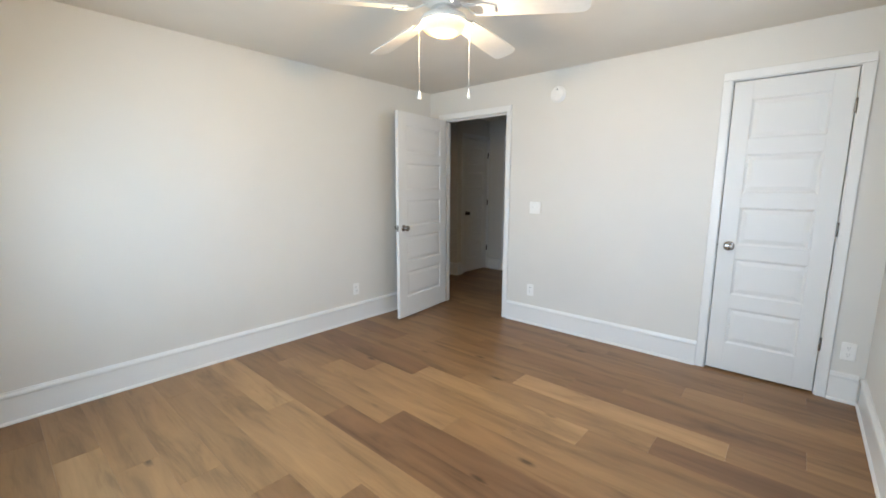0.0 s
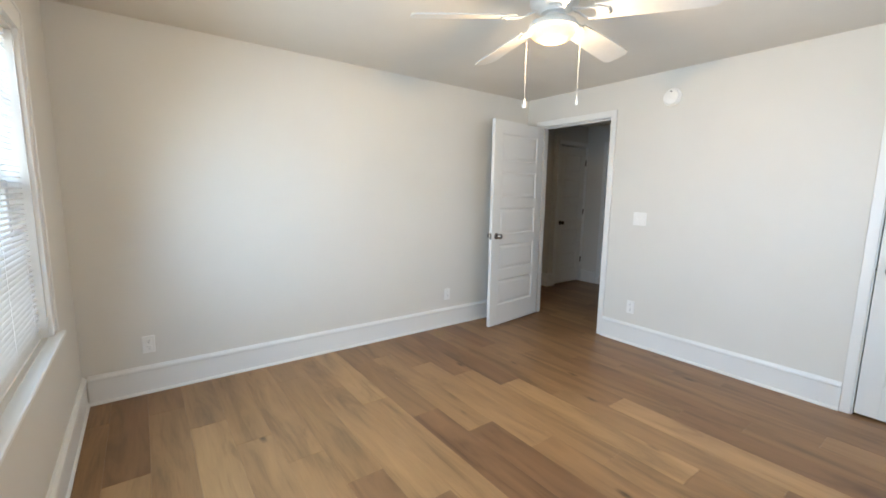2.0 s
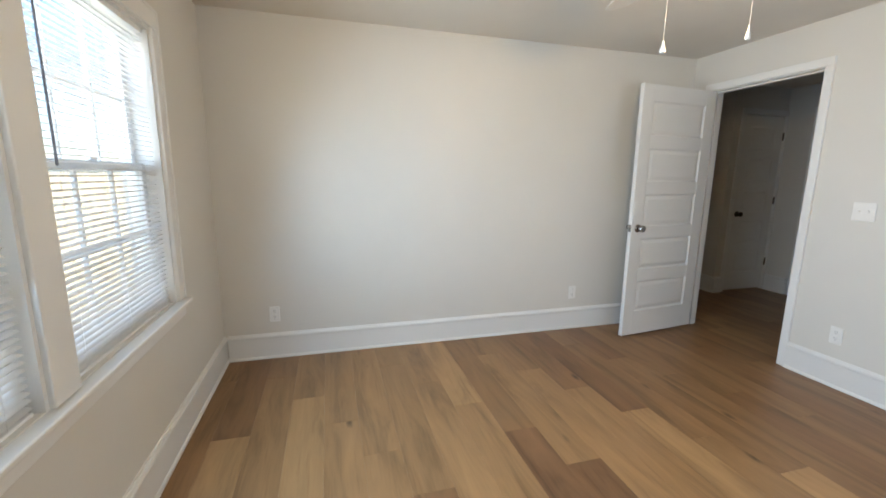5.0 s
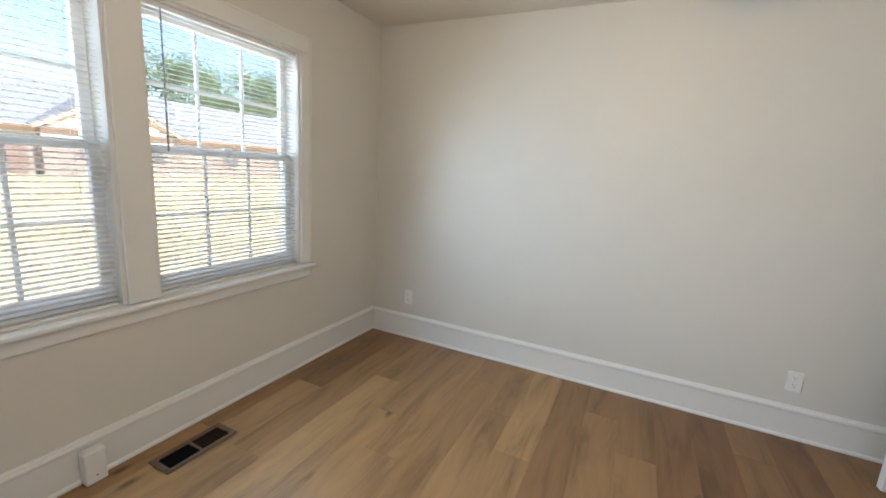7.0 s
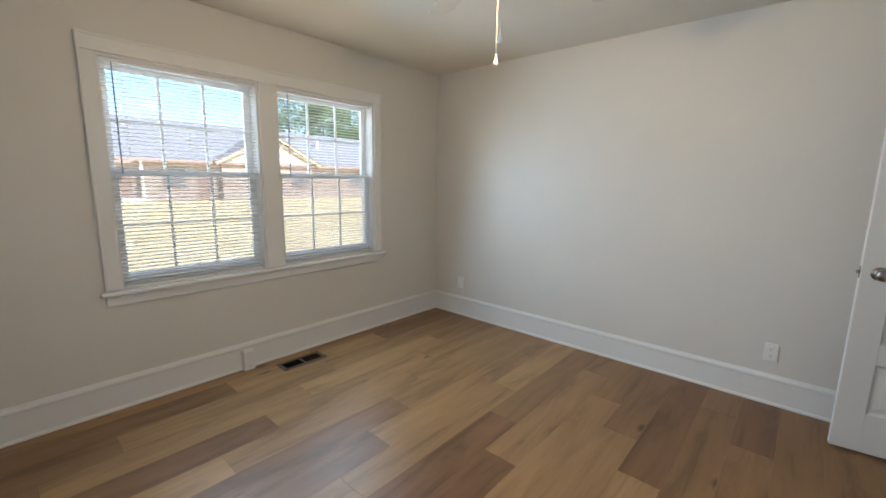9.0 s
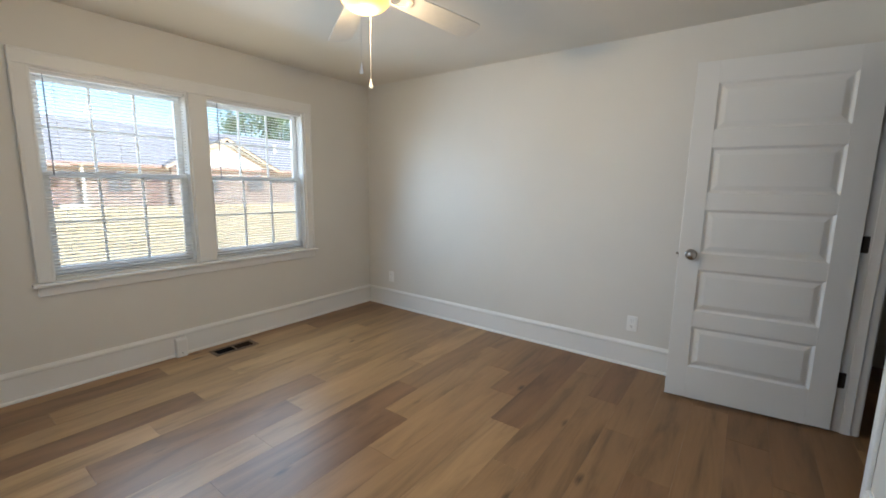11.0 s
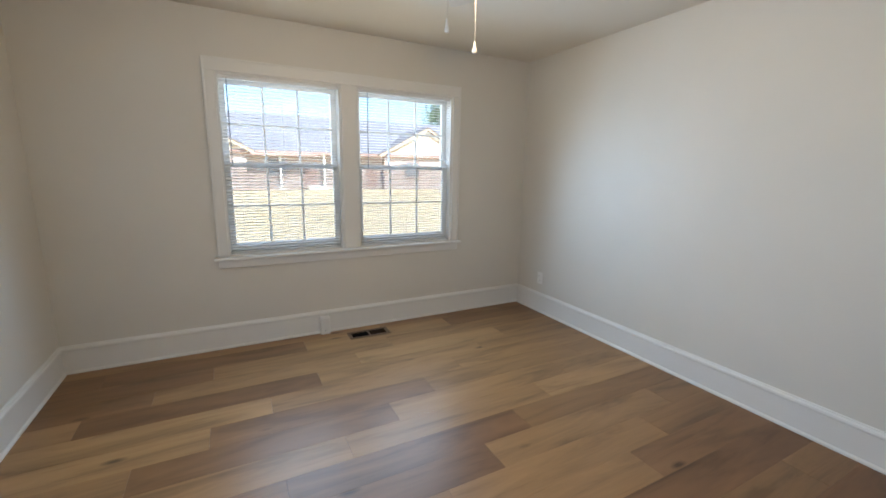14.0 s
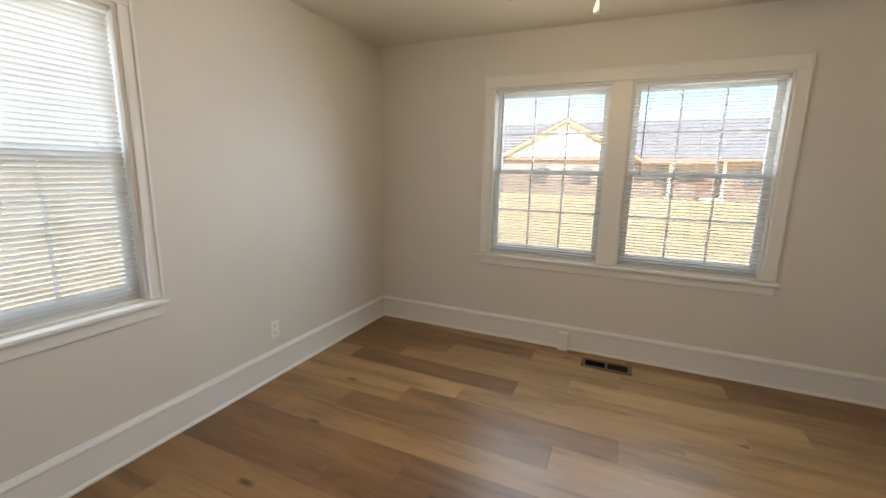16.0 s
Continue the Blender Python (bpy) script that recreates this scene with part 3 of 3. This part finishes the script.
# ---- ceiling fan ----
FX, FY = -1.270, 1.705
fan = thing("ceiling_fan", pose(FX, FY, H), "white five-blade ceiling fan with lit glass bowl", "ceiling fan")
part("canopy", lathe(bmesh.new(), [(0.0, 0.0), (0.078, -0.0005), (0.078, -0.018), (0.066, -0.040), (0.040, -0.052), (0.0, -0.053)], 36), FANWHITE, fan, "", True)
part("motor_housing", lathe(bmesh.new(), [(0.0, -0.050), (0.060, -0.051), (0.098, -0.064), (0.112, -0.085), (0.112, -0.128), (0.100, -0.146), (0.070, -0.158), (0.060, -0.172), (0.0, -0.173)], 40), FANWHITE, fan, "", True)
part("light_fitter", lathe(bmesh.new(), [(0.0, -0.172), (0.036, -0.173), (0.037, -0.186), (0.046, -0.194), (0.078, -0.201), (0.104, -0.214), (0.114, -0.232), (0.114, -0.240), (0.110, -0.2435), (0.0, -0.2437)], 40), FANWHITE, fan, "", True)
bowl = []
for k in range(13):
    a = math.pi / 2 * k / 12
    bowl.append((0.106 * math.cos(a) if k < 12 else 0.0, -0.2440 - 0.056 * math.sin(a)))
gb = part("glass_bowl", lathe(bmesh.new(), bowl[:-1] + [(0.0, -0.3001)], 40), BOWLGLASS, fan, "warm lit frosted glass bowl", True)
gb.visible_shadow = False
for k in range(5):
    ang = 24 + 72 * k
    b = bmesh.new()
    # outline of a blade: narrow root, widening to a rounded tip
    n = 10
    outline = []
    for i in range(n + 1):
        u = i / n
        outline.append((0.190 + 0.44 * u, 0.052 + 0.016 * math.sin(u * math.pi / 2)))
    for i in range(1, 7):
        a = math.pi / 2 * i / 6
        outline.append((0.630 + 0.038 * math.sin(a), 0.030 + 0.038 * math.cos(a)))
    pts = outline + [(x, -y) for x, y in reversed(outline)]
    tl = [b.verts.new((x, y, 0.003)) for x, y in pts]
    bl = [b.verts.new((x, y, -0.003)) for x, y in pts]
    b.faces.new(tl)
    b.faces.new(bl[::-1])
    for i in range(len(pts)):
        j = (i + 1) % len(pts)
        b.faces.new([bl[i], bl[j], tl[j], tl[i]])
    blade = part("fan_blade", b, FANWHITE, fan)
    blade.matrix_local = pose(0, 0, -0.184, 0, 0, ang) @ pose(0, 0, 0, -14, 3, 0)
    for sd in (-1, 1):
        ib = bmesh.new()
        run = [Vector(q) for q in ((0.085, 0.010 * sd, 0.018), (0.105, 0.014 * sd, 0.013), (0.125, 0.024 * sd, 0.002), (0.150, 0.034 * sd, -0.008), (0.175, 0.038 * sd, -0.010), (0.205, 0.034 * sd, -0.0095), (0.245, 0.016 * sd, -0.009))]
        rings = []
        for q, (p0, p1) in zip(run, zip([run[0]] + run[:-1], run[1:] + [run[-1]])):
            d = p1 - p0
            side = Vector((-d.y, d.x, 0)).normalized() * 0.0065
            up = Vector((0, 0, 0.0055))
            rings.append([ib.verts.new(v) for v in (q + side, q - side, q - side + up, q + side + up)])
        for a4, b4 in zip(rings, rings[1:]):
            for k4 in range(4):
                ib.faces.new([a4[k4], a4[(k4 + 1) % 4], b4[(k4 + 1) % 4], b4[k4]])
        ib.faces.new(rings[0][::-1])
        ib.faces.new(rings[-1])
        part("blade_arm", ib, FANWHITE, blade)
    part("blade_screw", lathe(bmesh.new(), [(0.0, -0.0115), (0.010, -0.0105), (0.013, -0.0085), (0.013, -0.003), (0.0, -0.003)], 14, "z", (0.238, 0, 0)), FANWHITE, blade)
for x, y, drop, fat in ((-0.095, -0.070, 0.590, 1.0), (0.095, 0.075, 0.588, 0.75)):
    ch = bmesh.new()
    z = -0.236
    lathe(ch, [(0.0, z), (0.0008, z - 0.001), (0.0008, -drop + 0.045), (0.0, -drop + 0.044)], 8, "z", (x * 1.02, y * 1.02, 0))
    for k in range(60):
        zz = z - 0.004 - k * (drop - 0.045 + z) / 60
        lathe(ch, [(0.0, zz + 0.0012), (0.0012, zz), (0.0, zz - 0.0012)], 6, "z", (x * 1.02, y * 1.02, 0))
    chain = part("pull_chain", ch, FANWHITE, fan, "", True)
    part("chain_pendant", lathe(bmesh.new(), [(0.0, -drop + 0.046), (0.003 * fat, -drop + 0.044), (0.0045 * fat, -drop + 0.030), (0.0105 * fat, -drop + 0.012), (0.0095 * fat, -drop + 0.004), (0.0, -drop)], 16, "z", (x * 1.02, y * 1.02, 0)), PLASTIC, chain, "white drop-shaped pull", True)

# ---- wall plates and small fixtures ----
def outlet(m, group="duplex wall outlets"):
    th = thing("wall_outlet", m, "white duplex outlet with cover plate on the wall", "outlet", group)
    part("cover_plate", box(bmesh.new(), -0.035, 0.035, -0.0065, -0.0005, -0.057, 0.057, 0.004, 2), PLASTIC, th)
    for z in (-0.021, 0.021):
        r = lathe(bmesh.new(), [(0.0, -0.0085), (0.0165, -0.0085), (0.0172, -0.0068), (0.0172, -0.006), (0.0, -0.006)], 20, "y", (0, 0, z))
        rec = part("receptacle", r, PLASTIC, th)
        # thin raised pieces, coloured dark for the shade inside the contact holes
        sl = bmesh.new()
        box(sl, -0.0075, -0.0052, -0.0090, -0.0084, z + 0.000, z + 0.009)
        box(sl, 0.0052, 0.0075, -0.0090, -0.0084, z + 0.001, z + 0.008)
        lathe(sl, [(0.0, -0.0090), (0.0026, -0.0090), (0.0026, -0.0084), (0.0, -0.0084)], 10, "y", (0, 0, z - 0.008))
        part("slots", sl, SLOT, rec, "dark pieces painted as the shade in the contact slots")
    part("screw", lathe(bmesh.new(), [(0.0, -0.0078), (0.003, -0.0074), (0.003, -0.006), (0.0, -0.006)], 10, "y", (0, 0, 0)), PLASTIC, th)
    return th


first = outlet(pose(XW, 0.068, 0.330, 0, 0, 90))
for m in (pose(XW, 2.524, 0.328, 0, 0, 90), pose(-1.806, YN, 0.340), pose(0.424, YN, 0.330), pose(XE, 1.028, 0.319, 0, 0, -90)):
    copy_thing(first, m)

sw = thing("light_switch", pose(-1.785, YN, 1.143), "white two-gang toggle switch plate on the wall", "switch")
part("cover_plate", box(bmesh.new(), -0.058, 0.058, -0.0065, -0.0005, -0.057, 0.057, 0.004, 2), PLASTIC, sw)
for x in (-0.023, 0.023):
    part("toggle", box(bmesh.new(), x - 0.005, x + 0.005, -0.017, -0.006, -0.003, 0.011, 0.002, 1), PLASTIC, sw)
    for z in (-0.030, 0.030):
        part("screw", lathe(bmesh.new(), [(0.0, -0.0078), (0.003, -0.0074), (0.003, -0.006), (0.0, -0.006)], 10, "y", (x, 0, z)), PLASTIC, sw)

sm = thing("smoke_detector", pose(-1.600, YN, 2.140), "round white smoke detector high on the wall", "smoke detector")
part("base_ring", lathe(bmesh.new(), [(0.0, -0.0005), (0.070, -0.0005), (0.070, -0.010), (0.066, -0.014), (0.0, -0.014)], 40, "y"), PLASTIC, sm, "", True)
part("cover", lathe(bmesh.new(), [(0.0, -0.013), (0.061, -0.0145), (0.061, -0.026), (0.056, -0.034), (0.045, -0.038), (0.0, -0.040)], 40, "y"), PLASTIC, sm, "", True)
part("sensor_slot", lathe(bmesh.new(), [(0.0, -0.037), (0.006, -0.0385), (0.006, -0.036), (0.0, -0.035)], 12, "y", (0.004, -0.002, 0.040)), SLOT, sm, "small dark test button")

# floor register
rg = thing("floor_register", pose(-1.470, -0.082, 0), "brown metal floor register set in the planks", "floor vent")
rf = bmesh.new()
for a in ((-0.168, 0.168, 0.047, 0.070), (-0.168, 0.168, -0.070, -0.047), (-0.168, -0.142, -0.047, 0.047), (0.142, 0.168, -0.047, 0.047), (-0.007, 0.007, -0.047, 0.047)):
    box(rf, *a, 0.0025, 0.0075, 0.002, 1)
part("register_frame", rf, REGISTER, rg)
# no hole here: a flat black sheet paints the shade inside the duct
part("duct_shade_sheet", box(bmesh.new(), -0.142, 0.142, -0.047, 0.047, 0.0015, 0.0028), DUCT_SHADE, rg, "black sheet painted as the shade in the duct")
for k in range(9):
    part("louvre", box(bmesh.new(), -0.137 + k * 0.0145, -0.136 + k * 0.0145, -0.046, 0.046, 0.0028, 0.0060), DAMPER, rg)
part("damper_plate", box(bmesh.new(), -0.140, -0.008, -0.046, 0.046, 0.0028, 0.0036), DAMPER, rg, "dark brown damper plate")

# wiring cover on the south baseboard
wb = thing("wiring_cover", pose(-1.146, YS - 0.0, 0, 0, 0, 180), "small white painted wiring cover on the baseboard", "wiring box")
part("cover", box(bmesh.new(), -0.038, 0.038, -0.066, -0.017, 0.001, 0.140, 0.006, 2), TRIM, wb)
part("cap", box(bmesh.new(), -0.036, 0.036, -0.058, -0.0245, 0.139, 0.147, 0.003, 2), TRIM, wb)
part("screw", lathe(bmesh.new(), [(0.0, -0.0672), (0.0035, -0.0665), (0.0035, -0.064), (0.0, -0.064)], 10, "y", (0, 0, 0.035)), SLOT, wb)

# ---- outdoors ----
GZ = -0.55
bm = bmesh.new()
vs = [bm.verts.new(c) for c in ((-900, -900, GZ), (900, -900, GZ), (900, 900, GZ), (-900, 900, GZ))]
bm.faces.new(vs)
setting("ground", bm, LAWN, "dry tan winter lawn in full sun", "lawn")
bm = bmesh.new()
box(bm, XW - T, XE + 0.15, YS - 0.15, YN + T, GZ, -0.03)
box(bm, -4.40, -1.20, YN + T, HY + 1.0, GZ, -0.03)
setting("foundation", bm, EXTERIOR, "foundation under the room", "foundation")

HYF = -33.0


def gable(parent, cx, half, zb, zp, y0, y1):
    """A front gable: white triangle with tan rakes and its own roof running back to y1."""
    b = bmesh.new()
    a = [b.verts.new((cx - half, y0, zb)), b.verts.new((cx + half, y0, zb)), b.verts.new((cx, y0, zp))]
    c = [b.verts.new((cx - half, y0 - 0.2, zb)), b.verts.new((cx + half, y0 - 0.2, zb)), b.verts.new((cx, y0 - 0.2, zp))]
    b.faces.new(a)
    b.faces.new(c[::-1])
    for k in range(3):
        b.faces.new([a[k], a[(k + 1) % 3], c[(k + 1) % 3], c[k]])
    g = part("gable_wall", b, SIDING, parent, "white siding gable")
    for s in (-1, 1):
        rb = bmesh.new()
        for (xa, za), (xb, zb2) in (((cx, zp + 0.30), (cx + s * (half + 0.45), zb - 0.05)),):
            q = []
            for y in (y0 + 0.35, y0 + 0.28):
                q += [rb.verts.new((xa, y, za)), rb.verts.new((xb, y, zb2)), rb.verts.new((xb, y, zb2 - 0.28)), rb.verts.new((xa, y, za - 0.28))]
            for f in ((0, 1, 2, 3), (7, 6, 5, 4), (0, 4, 5, 1), (1, 5, 6, 2), (2, 6, 7, 3), (3, 7, 4, 0)):
                rb.faces.new([q[i] for i in f])
        part("rake_board", rb, FASCIA, g, "tan rake board")
        fb = bmesh.new()
        q = []
        for y in (y0 + 0.06, y0 + 0.01):
            q += [fb.verts.new((cx, y, zp - 0.30)), fb.verts.new((cx + s * (half - 0.55), y, zb + 0.12)), fb.verts.new((cx + s * (half - 1.0), y, zb + 0.12)), fb.verts.new((cx, y, zp - 0.52))]
        for f in ((0, 1, 2, 3), (7, 6, 5, 4), (0, 4, 5, 1), (1, 5, 6, 2), (2, 6, 7, 3), (3, 7, 4, 0)):
            fb.faces.new([q[i] for i in f])
        part("frieze_board", fb, FASCIA, g, "tan frieze board under the rake")
        rf = bmesh.new()
        q = []
        for dz in (0.0, -0.12):
            q += [rf.verts.new((cx, y0 + 0.4, zp + 0.36 + dz)), rf.verts.new((cx + s * (half + 0.6), y0 + 0.4, zb - 0.03 + dz)), rf.verts.new((cx + s * (half + 0.6), y1, zb - 0.03 + dz)), rf.verts.new((cx, y1, zp + 0.36 + dz))]
        for f in ((0, 1, 2, 3), (7, 6, 5, 4), (0, 4, 5, 1), (1, 5, 6, 2), (2, 6, 7, 3), (3, 7, 4, 0)):
            rf.faces.new([q[i] for i in f])
        part("gable_roof", rf, SHINGLE, g, "grey shingle roof slope")
    return g


house = thing("neighbour_house", pose(0, 0, GZ), "long one-storey brick house with grey roof and white gables", "house")


def hz(z):
    return z - GZ


HX0, HX1 = -48.0, 20.0
part("wall", box(bmesh.new(), HX0, HX1, HYF - 12, HYF - 0.6, 0, hz(2.5)), BRICK, house, "red brick wall")
b = bmesh.new()
pts = [(HYF + 0.1, hz(2.42)), (HYF + 0.1, hz(2.60)), (HYF - 6.3, hz(6.1)), (HYF - 12.7, hz(2.60)), (HYF - 12.7, hz(2.42))]
extrude_profile(b, pts, HX0 - 0.5, HX1 + 0.5)
roof = part("roof", b, SHINGLE, house, "grey shingle roof")
part("gutter", box(bmesh.new(), HX0 - 0.5, HX1 + 0.5, HYF + 0.1, HYF + 0.22, hz(2.36), hz(2.56)), BROWN, house, "red-brown gutter")
for cx, half, zp in ((-17.4, 4.25, 4.85), (3.4, 5.4, 5.45)):
    part("porch_wall", box(bmesh.new(), cx - half + 0.1, cx + half - 0.1, HYF - 0.6, HYF - 0.05, 0, hz(2.55)), BRICK, house, "brick bay under the gable")
    gable(house, cx, half, hz(2.62), hz(zp), HYF + 0.1, HYF - 6.0)
for cx in (-33.0, -27.0, -20.0, -16.0, -10.0, -4.2, 2.0, 5.6, 14.0):
    y = HYF - 0.6 if not (-21.6 < cx < -13.2 or -2.0 < cx < 8.8) else HYF - 0.05
    wn_ = part("house_window", box(bmesh.new(), cx - 0.75, cx + 0.75, y, y + 0.05, hz(0.45), hz(2.0)), BROWN, house, "brown framed window")
    for s in (-1, 1):
        part("pane", box(bmesh.new(), cx + s * 0.36 - 0.31, cx + s * 0.36 + 0.31, y + 0.05, y + 0.06, hz(0.55), hz(1.9)), HOUSEGLASS, wn_)
for cx in (-21.35, -7.9, -4.4):
    col = bmesh.new()
    box(col, cx - 0.09, cx + 0.09, HYF - 0.35, HYF - 0.11, 0.25, hz(2.42), 0.02, 1)
    cl = part("porch_column", col, SIDING, house, "white porch column")
    part("column_base", box(bmesh.new(), cx - 0.2, cx + 0.2, HYF - 0.43, HYF - 0.03, 0.0, 0.25, 0.02, 1), SIDING, cl)
b = bmesh.new()
extrude_profile(b, [(HYF + 0.55, hz(2.22)), (HYF + 0.55, hz(2.32)), (HYF - 1.0, hz(3.14)), (HYF - 1.0, hz(3.0))], -7.2, -2.2)
part("porch_roof", b, BROWN, house, "red-brown porch roof")
part("porch_step", box(bmesh.new(), -7.6, -6.5, HYF - 0.5, HYF + 0.3, 0, 0.32, 0.02, 1), SIDING, house, "white porch step")
part("vent_pipe", lathe(bmesh.new(), [(0.0, hz(4.2)), (0.16, hz(4.2)), (0.16, hz(5.1)), (0.19, hz(5.1)), (0.19, hz(5.2)), (0.0, hz(5.2))], 12, "z", (-24.0, HYF - 3.4, 0)), SIDING, house, "white roof vent pipe")
for cx in (-12.2, -6.8):
    part("front_door", box(bmesh.new(), cx - 0.5, cx + 0.5, HYF - 0.6, HYF - 0.54, 0.1, hz(1.65)), BROWN, house, "brown front door")


def tree(x, y, height, spread, seed):
    rnd = random.Random(seed)
    th = thing("tree", pose(x, y, GZ), "tall leafy tree behind the house", "tree", "trees beyond the house")
    b = bmesh.new()

    def limb(p0, p1, r0, r1, seg=7):
        d = (p1 - p0).normalized()
        s = d.orthogonal().normalized()
        u = d.cross(s)
        rings = []
        for p, r in ((p0, r0), (p1, r1)):
            rings.append([b.verts.new(p + (s * math.cos(2 * math.pi * k / seg) + u * math.sin(2 * math.pi * k / seg)) * r) for k in range(seg)])
        for k in range(seg):
            b.faces.new([rings[0][k], rings[0][(k + 1) % seg], rings[1][(k + 1) % seg], rings[1][k]])

    base, fork = Vector((0, 0, -0.1)), Vector((rnd.uniform(-.3, .3), rnd.uniform(-.3, .3), height * 0.38))
    limb(base, fork, 0.32, 0.22, 10)
    clumps = []
    for k in range(9):
        a = 2 * math.pi * k / 9 + rnd.uniform(-.3, .3)
        end = fork + Vector((math.cos(a) * spread * rnd.uniform(.45, .9), math.sin(a) * spread * rnd.uniform(.45, .9), height * rnd.uniform(.12, .5)))
        limb(fork - Vector((0, 0, rnd.uniform(0, 1.0))), end, 0.13, 0.04)
        clumps.append(end)
        for j in range(2):
            e2 = end + Vector((rnd.uniform(-1, 1), rnd.uniform(-1, 1), rnd.uniform(.2, 1))) * spread * 0.3
            limb(end, e2, 0.05, 0.015, 5)
            clumps.append(e2)
    clumps.append(fork + Vector((0, 0, height * 0.5)))
    part("trunk", b, BARK, th, "brown bark")
    lv, fc = [], []
    for c in clumps:
        rad = spread * rnd.uniform(.20, .34)
        for k in range(120):
            d = Vector((rnd.gauss(0, 1), rnd.gauss(0, 1), rnd.gauss(0, .75))) * rad * 0.6
            p = c + d
            s = rnd.uniform(.10, .22)
            u = Vector((rnd.gauss(0, 1), rnd.gauss(0, 1), rnd.gauss(0, 1))).normalized()
            v = u.orthogonal().normalized()
            i = len(lv)
            lv += [p - u * s, p + v * s * .55, p + u * s, p - v * s * .55]
            fc.append((i, i + 1, i + 2, i + 3))
    me = bpy.data.meshes.new("crown")
    me.from_pydata([tuple(p) for p in lv], [], fc)
    me.materials.append(LEAF)
    cr = new("crown", me)
    cr.parent = th
    tagged(cr, "green leafy crown")


for i, (x, y, h, s) in enumerate(((-29, -50, 13.5, 4.6), (-36, -52, 15.5, 5.4), (-43, -50, 14.0, 5.0), (-50, -54, 15, 5.5), (-32.5, -47, 12.5, 4.4), (-39.5, -48, 13.5, 4.8), (-46, -47, 12.5, 4.8), (24, 1.5, 8, 3.6), (30, 12, 9, 4.0))):
    tree(x, y, h, s, 11 + i)

# ---- floor planks ----
bm = bmesh.new()
box(bm, -4.40, XE + 0.15, YS - 0.15, HY + 1.0, -0.030, -0.0085)
floor = setting("floor", bm, SUBFLOOR, "oak-look vinyl plank floor in mixed brown tones", "floor")
PW, PL, Y0 = 0.1835, 1.22, 0.04
# tones of each row of the bedroom, from its west end, palest 0; the joints step by a quarter plank from row to row
TONES = {-2: "2211", -1: "3033", 0: "2113", 1: "1013", 2: "1141", 3: "1110", 4: "1130", 5: "1131", 6: "0112", 7: "2243", 8: "2144", 9: "2122", 10: "3112", 11: "4402", 12: "2214", 13: "4202", 14: "2231", 15: "2232", 16: "3221", 17: "3322", 18: "3223", 19: "2332"}
prnd = random.Random(5)
for row in range(-2, 36):
    ya, yb = Y0 + PW * row, Y0 + PW * (row + 1)
    x0, x1 = (XW, XE) if ya < YN - 0.02 else (-4.30, -1.30)
    ya, yb = max(ya, YS), min(yb, HY + 0.9)
    if yb - ya < 0.02:
        continue
    j = -2.18 + 0.305 * ((row - 2) % 4) if row > -1 else (-2.18, -1.60)[row + 1]
    while j > x0:
        j -= PL
    nth = 0
    while j < x1:
        a, b2 = max(j, x0), min(j + PL, x1)
        if b2 - a > 0.03:
            tone = int(TONES[row][min(nth, 3)]) if row in TONES else prnd.choice((1, 2, 2, 3))
            nth += 1
            b = bmesh.new()
            hx, hy, g, c = (b2 - a) / 2 - 0.0004, (yb - ya) / 2 - 0.0002, 0.0005, 0.0003
            lo = [b.verts.new(q) for q in ((-hx, -hy, -0.008), (hx, -hy, -0.008), (hx, hy, -0.008), (-hx, hy, -0.008))]
            mi = [b.verts.new(q) for q in ((-hx, -hy, -c), (hx, -hy, -c), (hx, hy, -c), (-hx, hy, -c))]
            hi = [b.verts.new(q) for q in ((g - hx, g - hy, 0), (hx - g, g - hy, 0), (hx - g, hy - g, 0), (g - hx, hy - g, 0))]
            for p0, p1 in ((lo, mi), (mi, hi)):
                for k in range(4):
                    b.faces.new([p0[k], p0[(k + 1) % 4], p1[(k + 1) % 4], p1[k]])
            b.faces.new(hi)
            pl = part("plank", b, OAK[tone], floor)
            pl.location = ((a + b2) / 2, (ya + yb) / 2, 0)
        j += PL
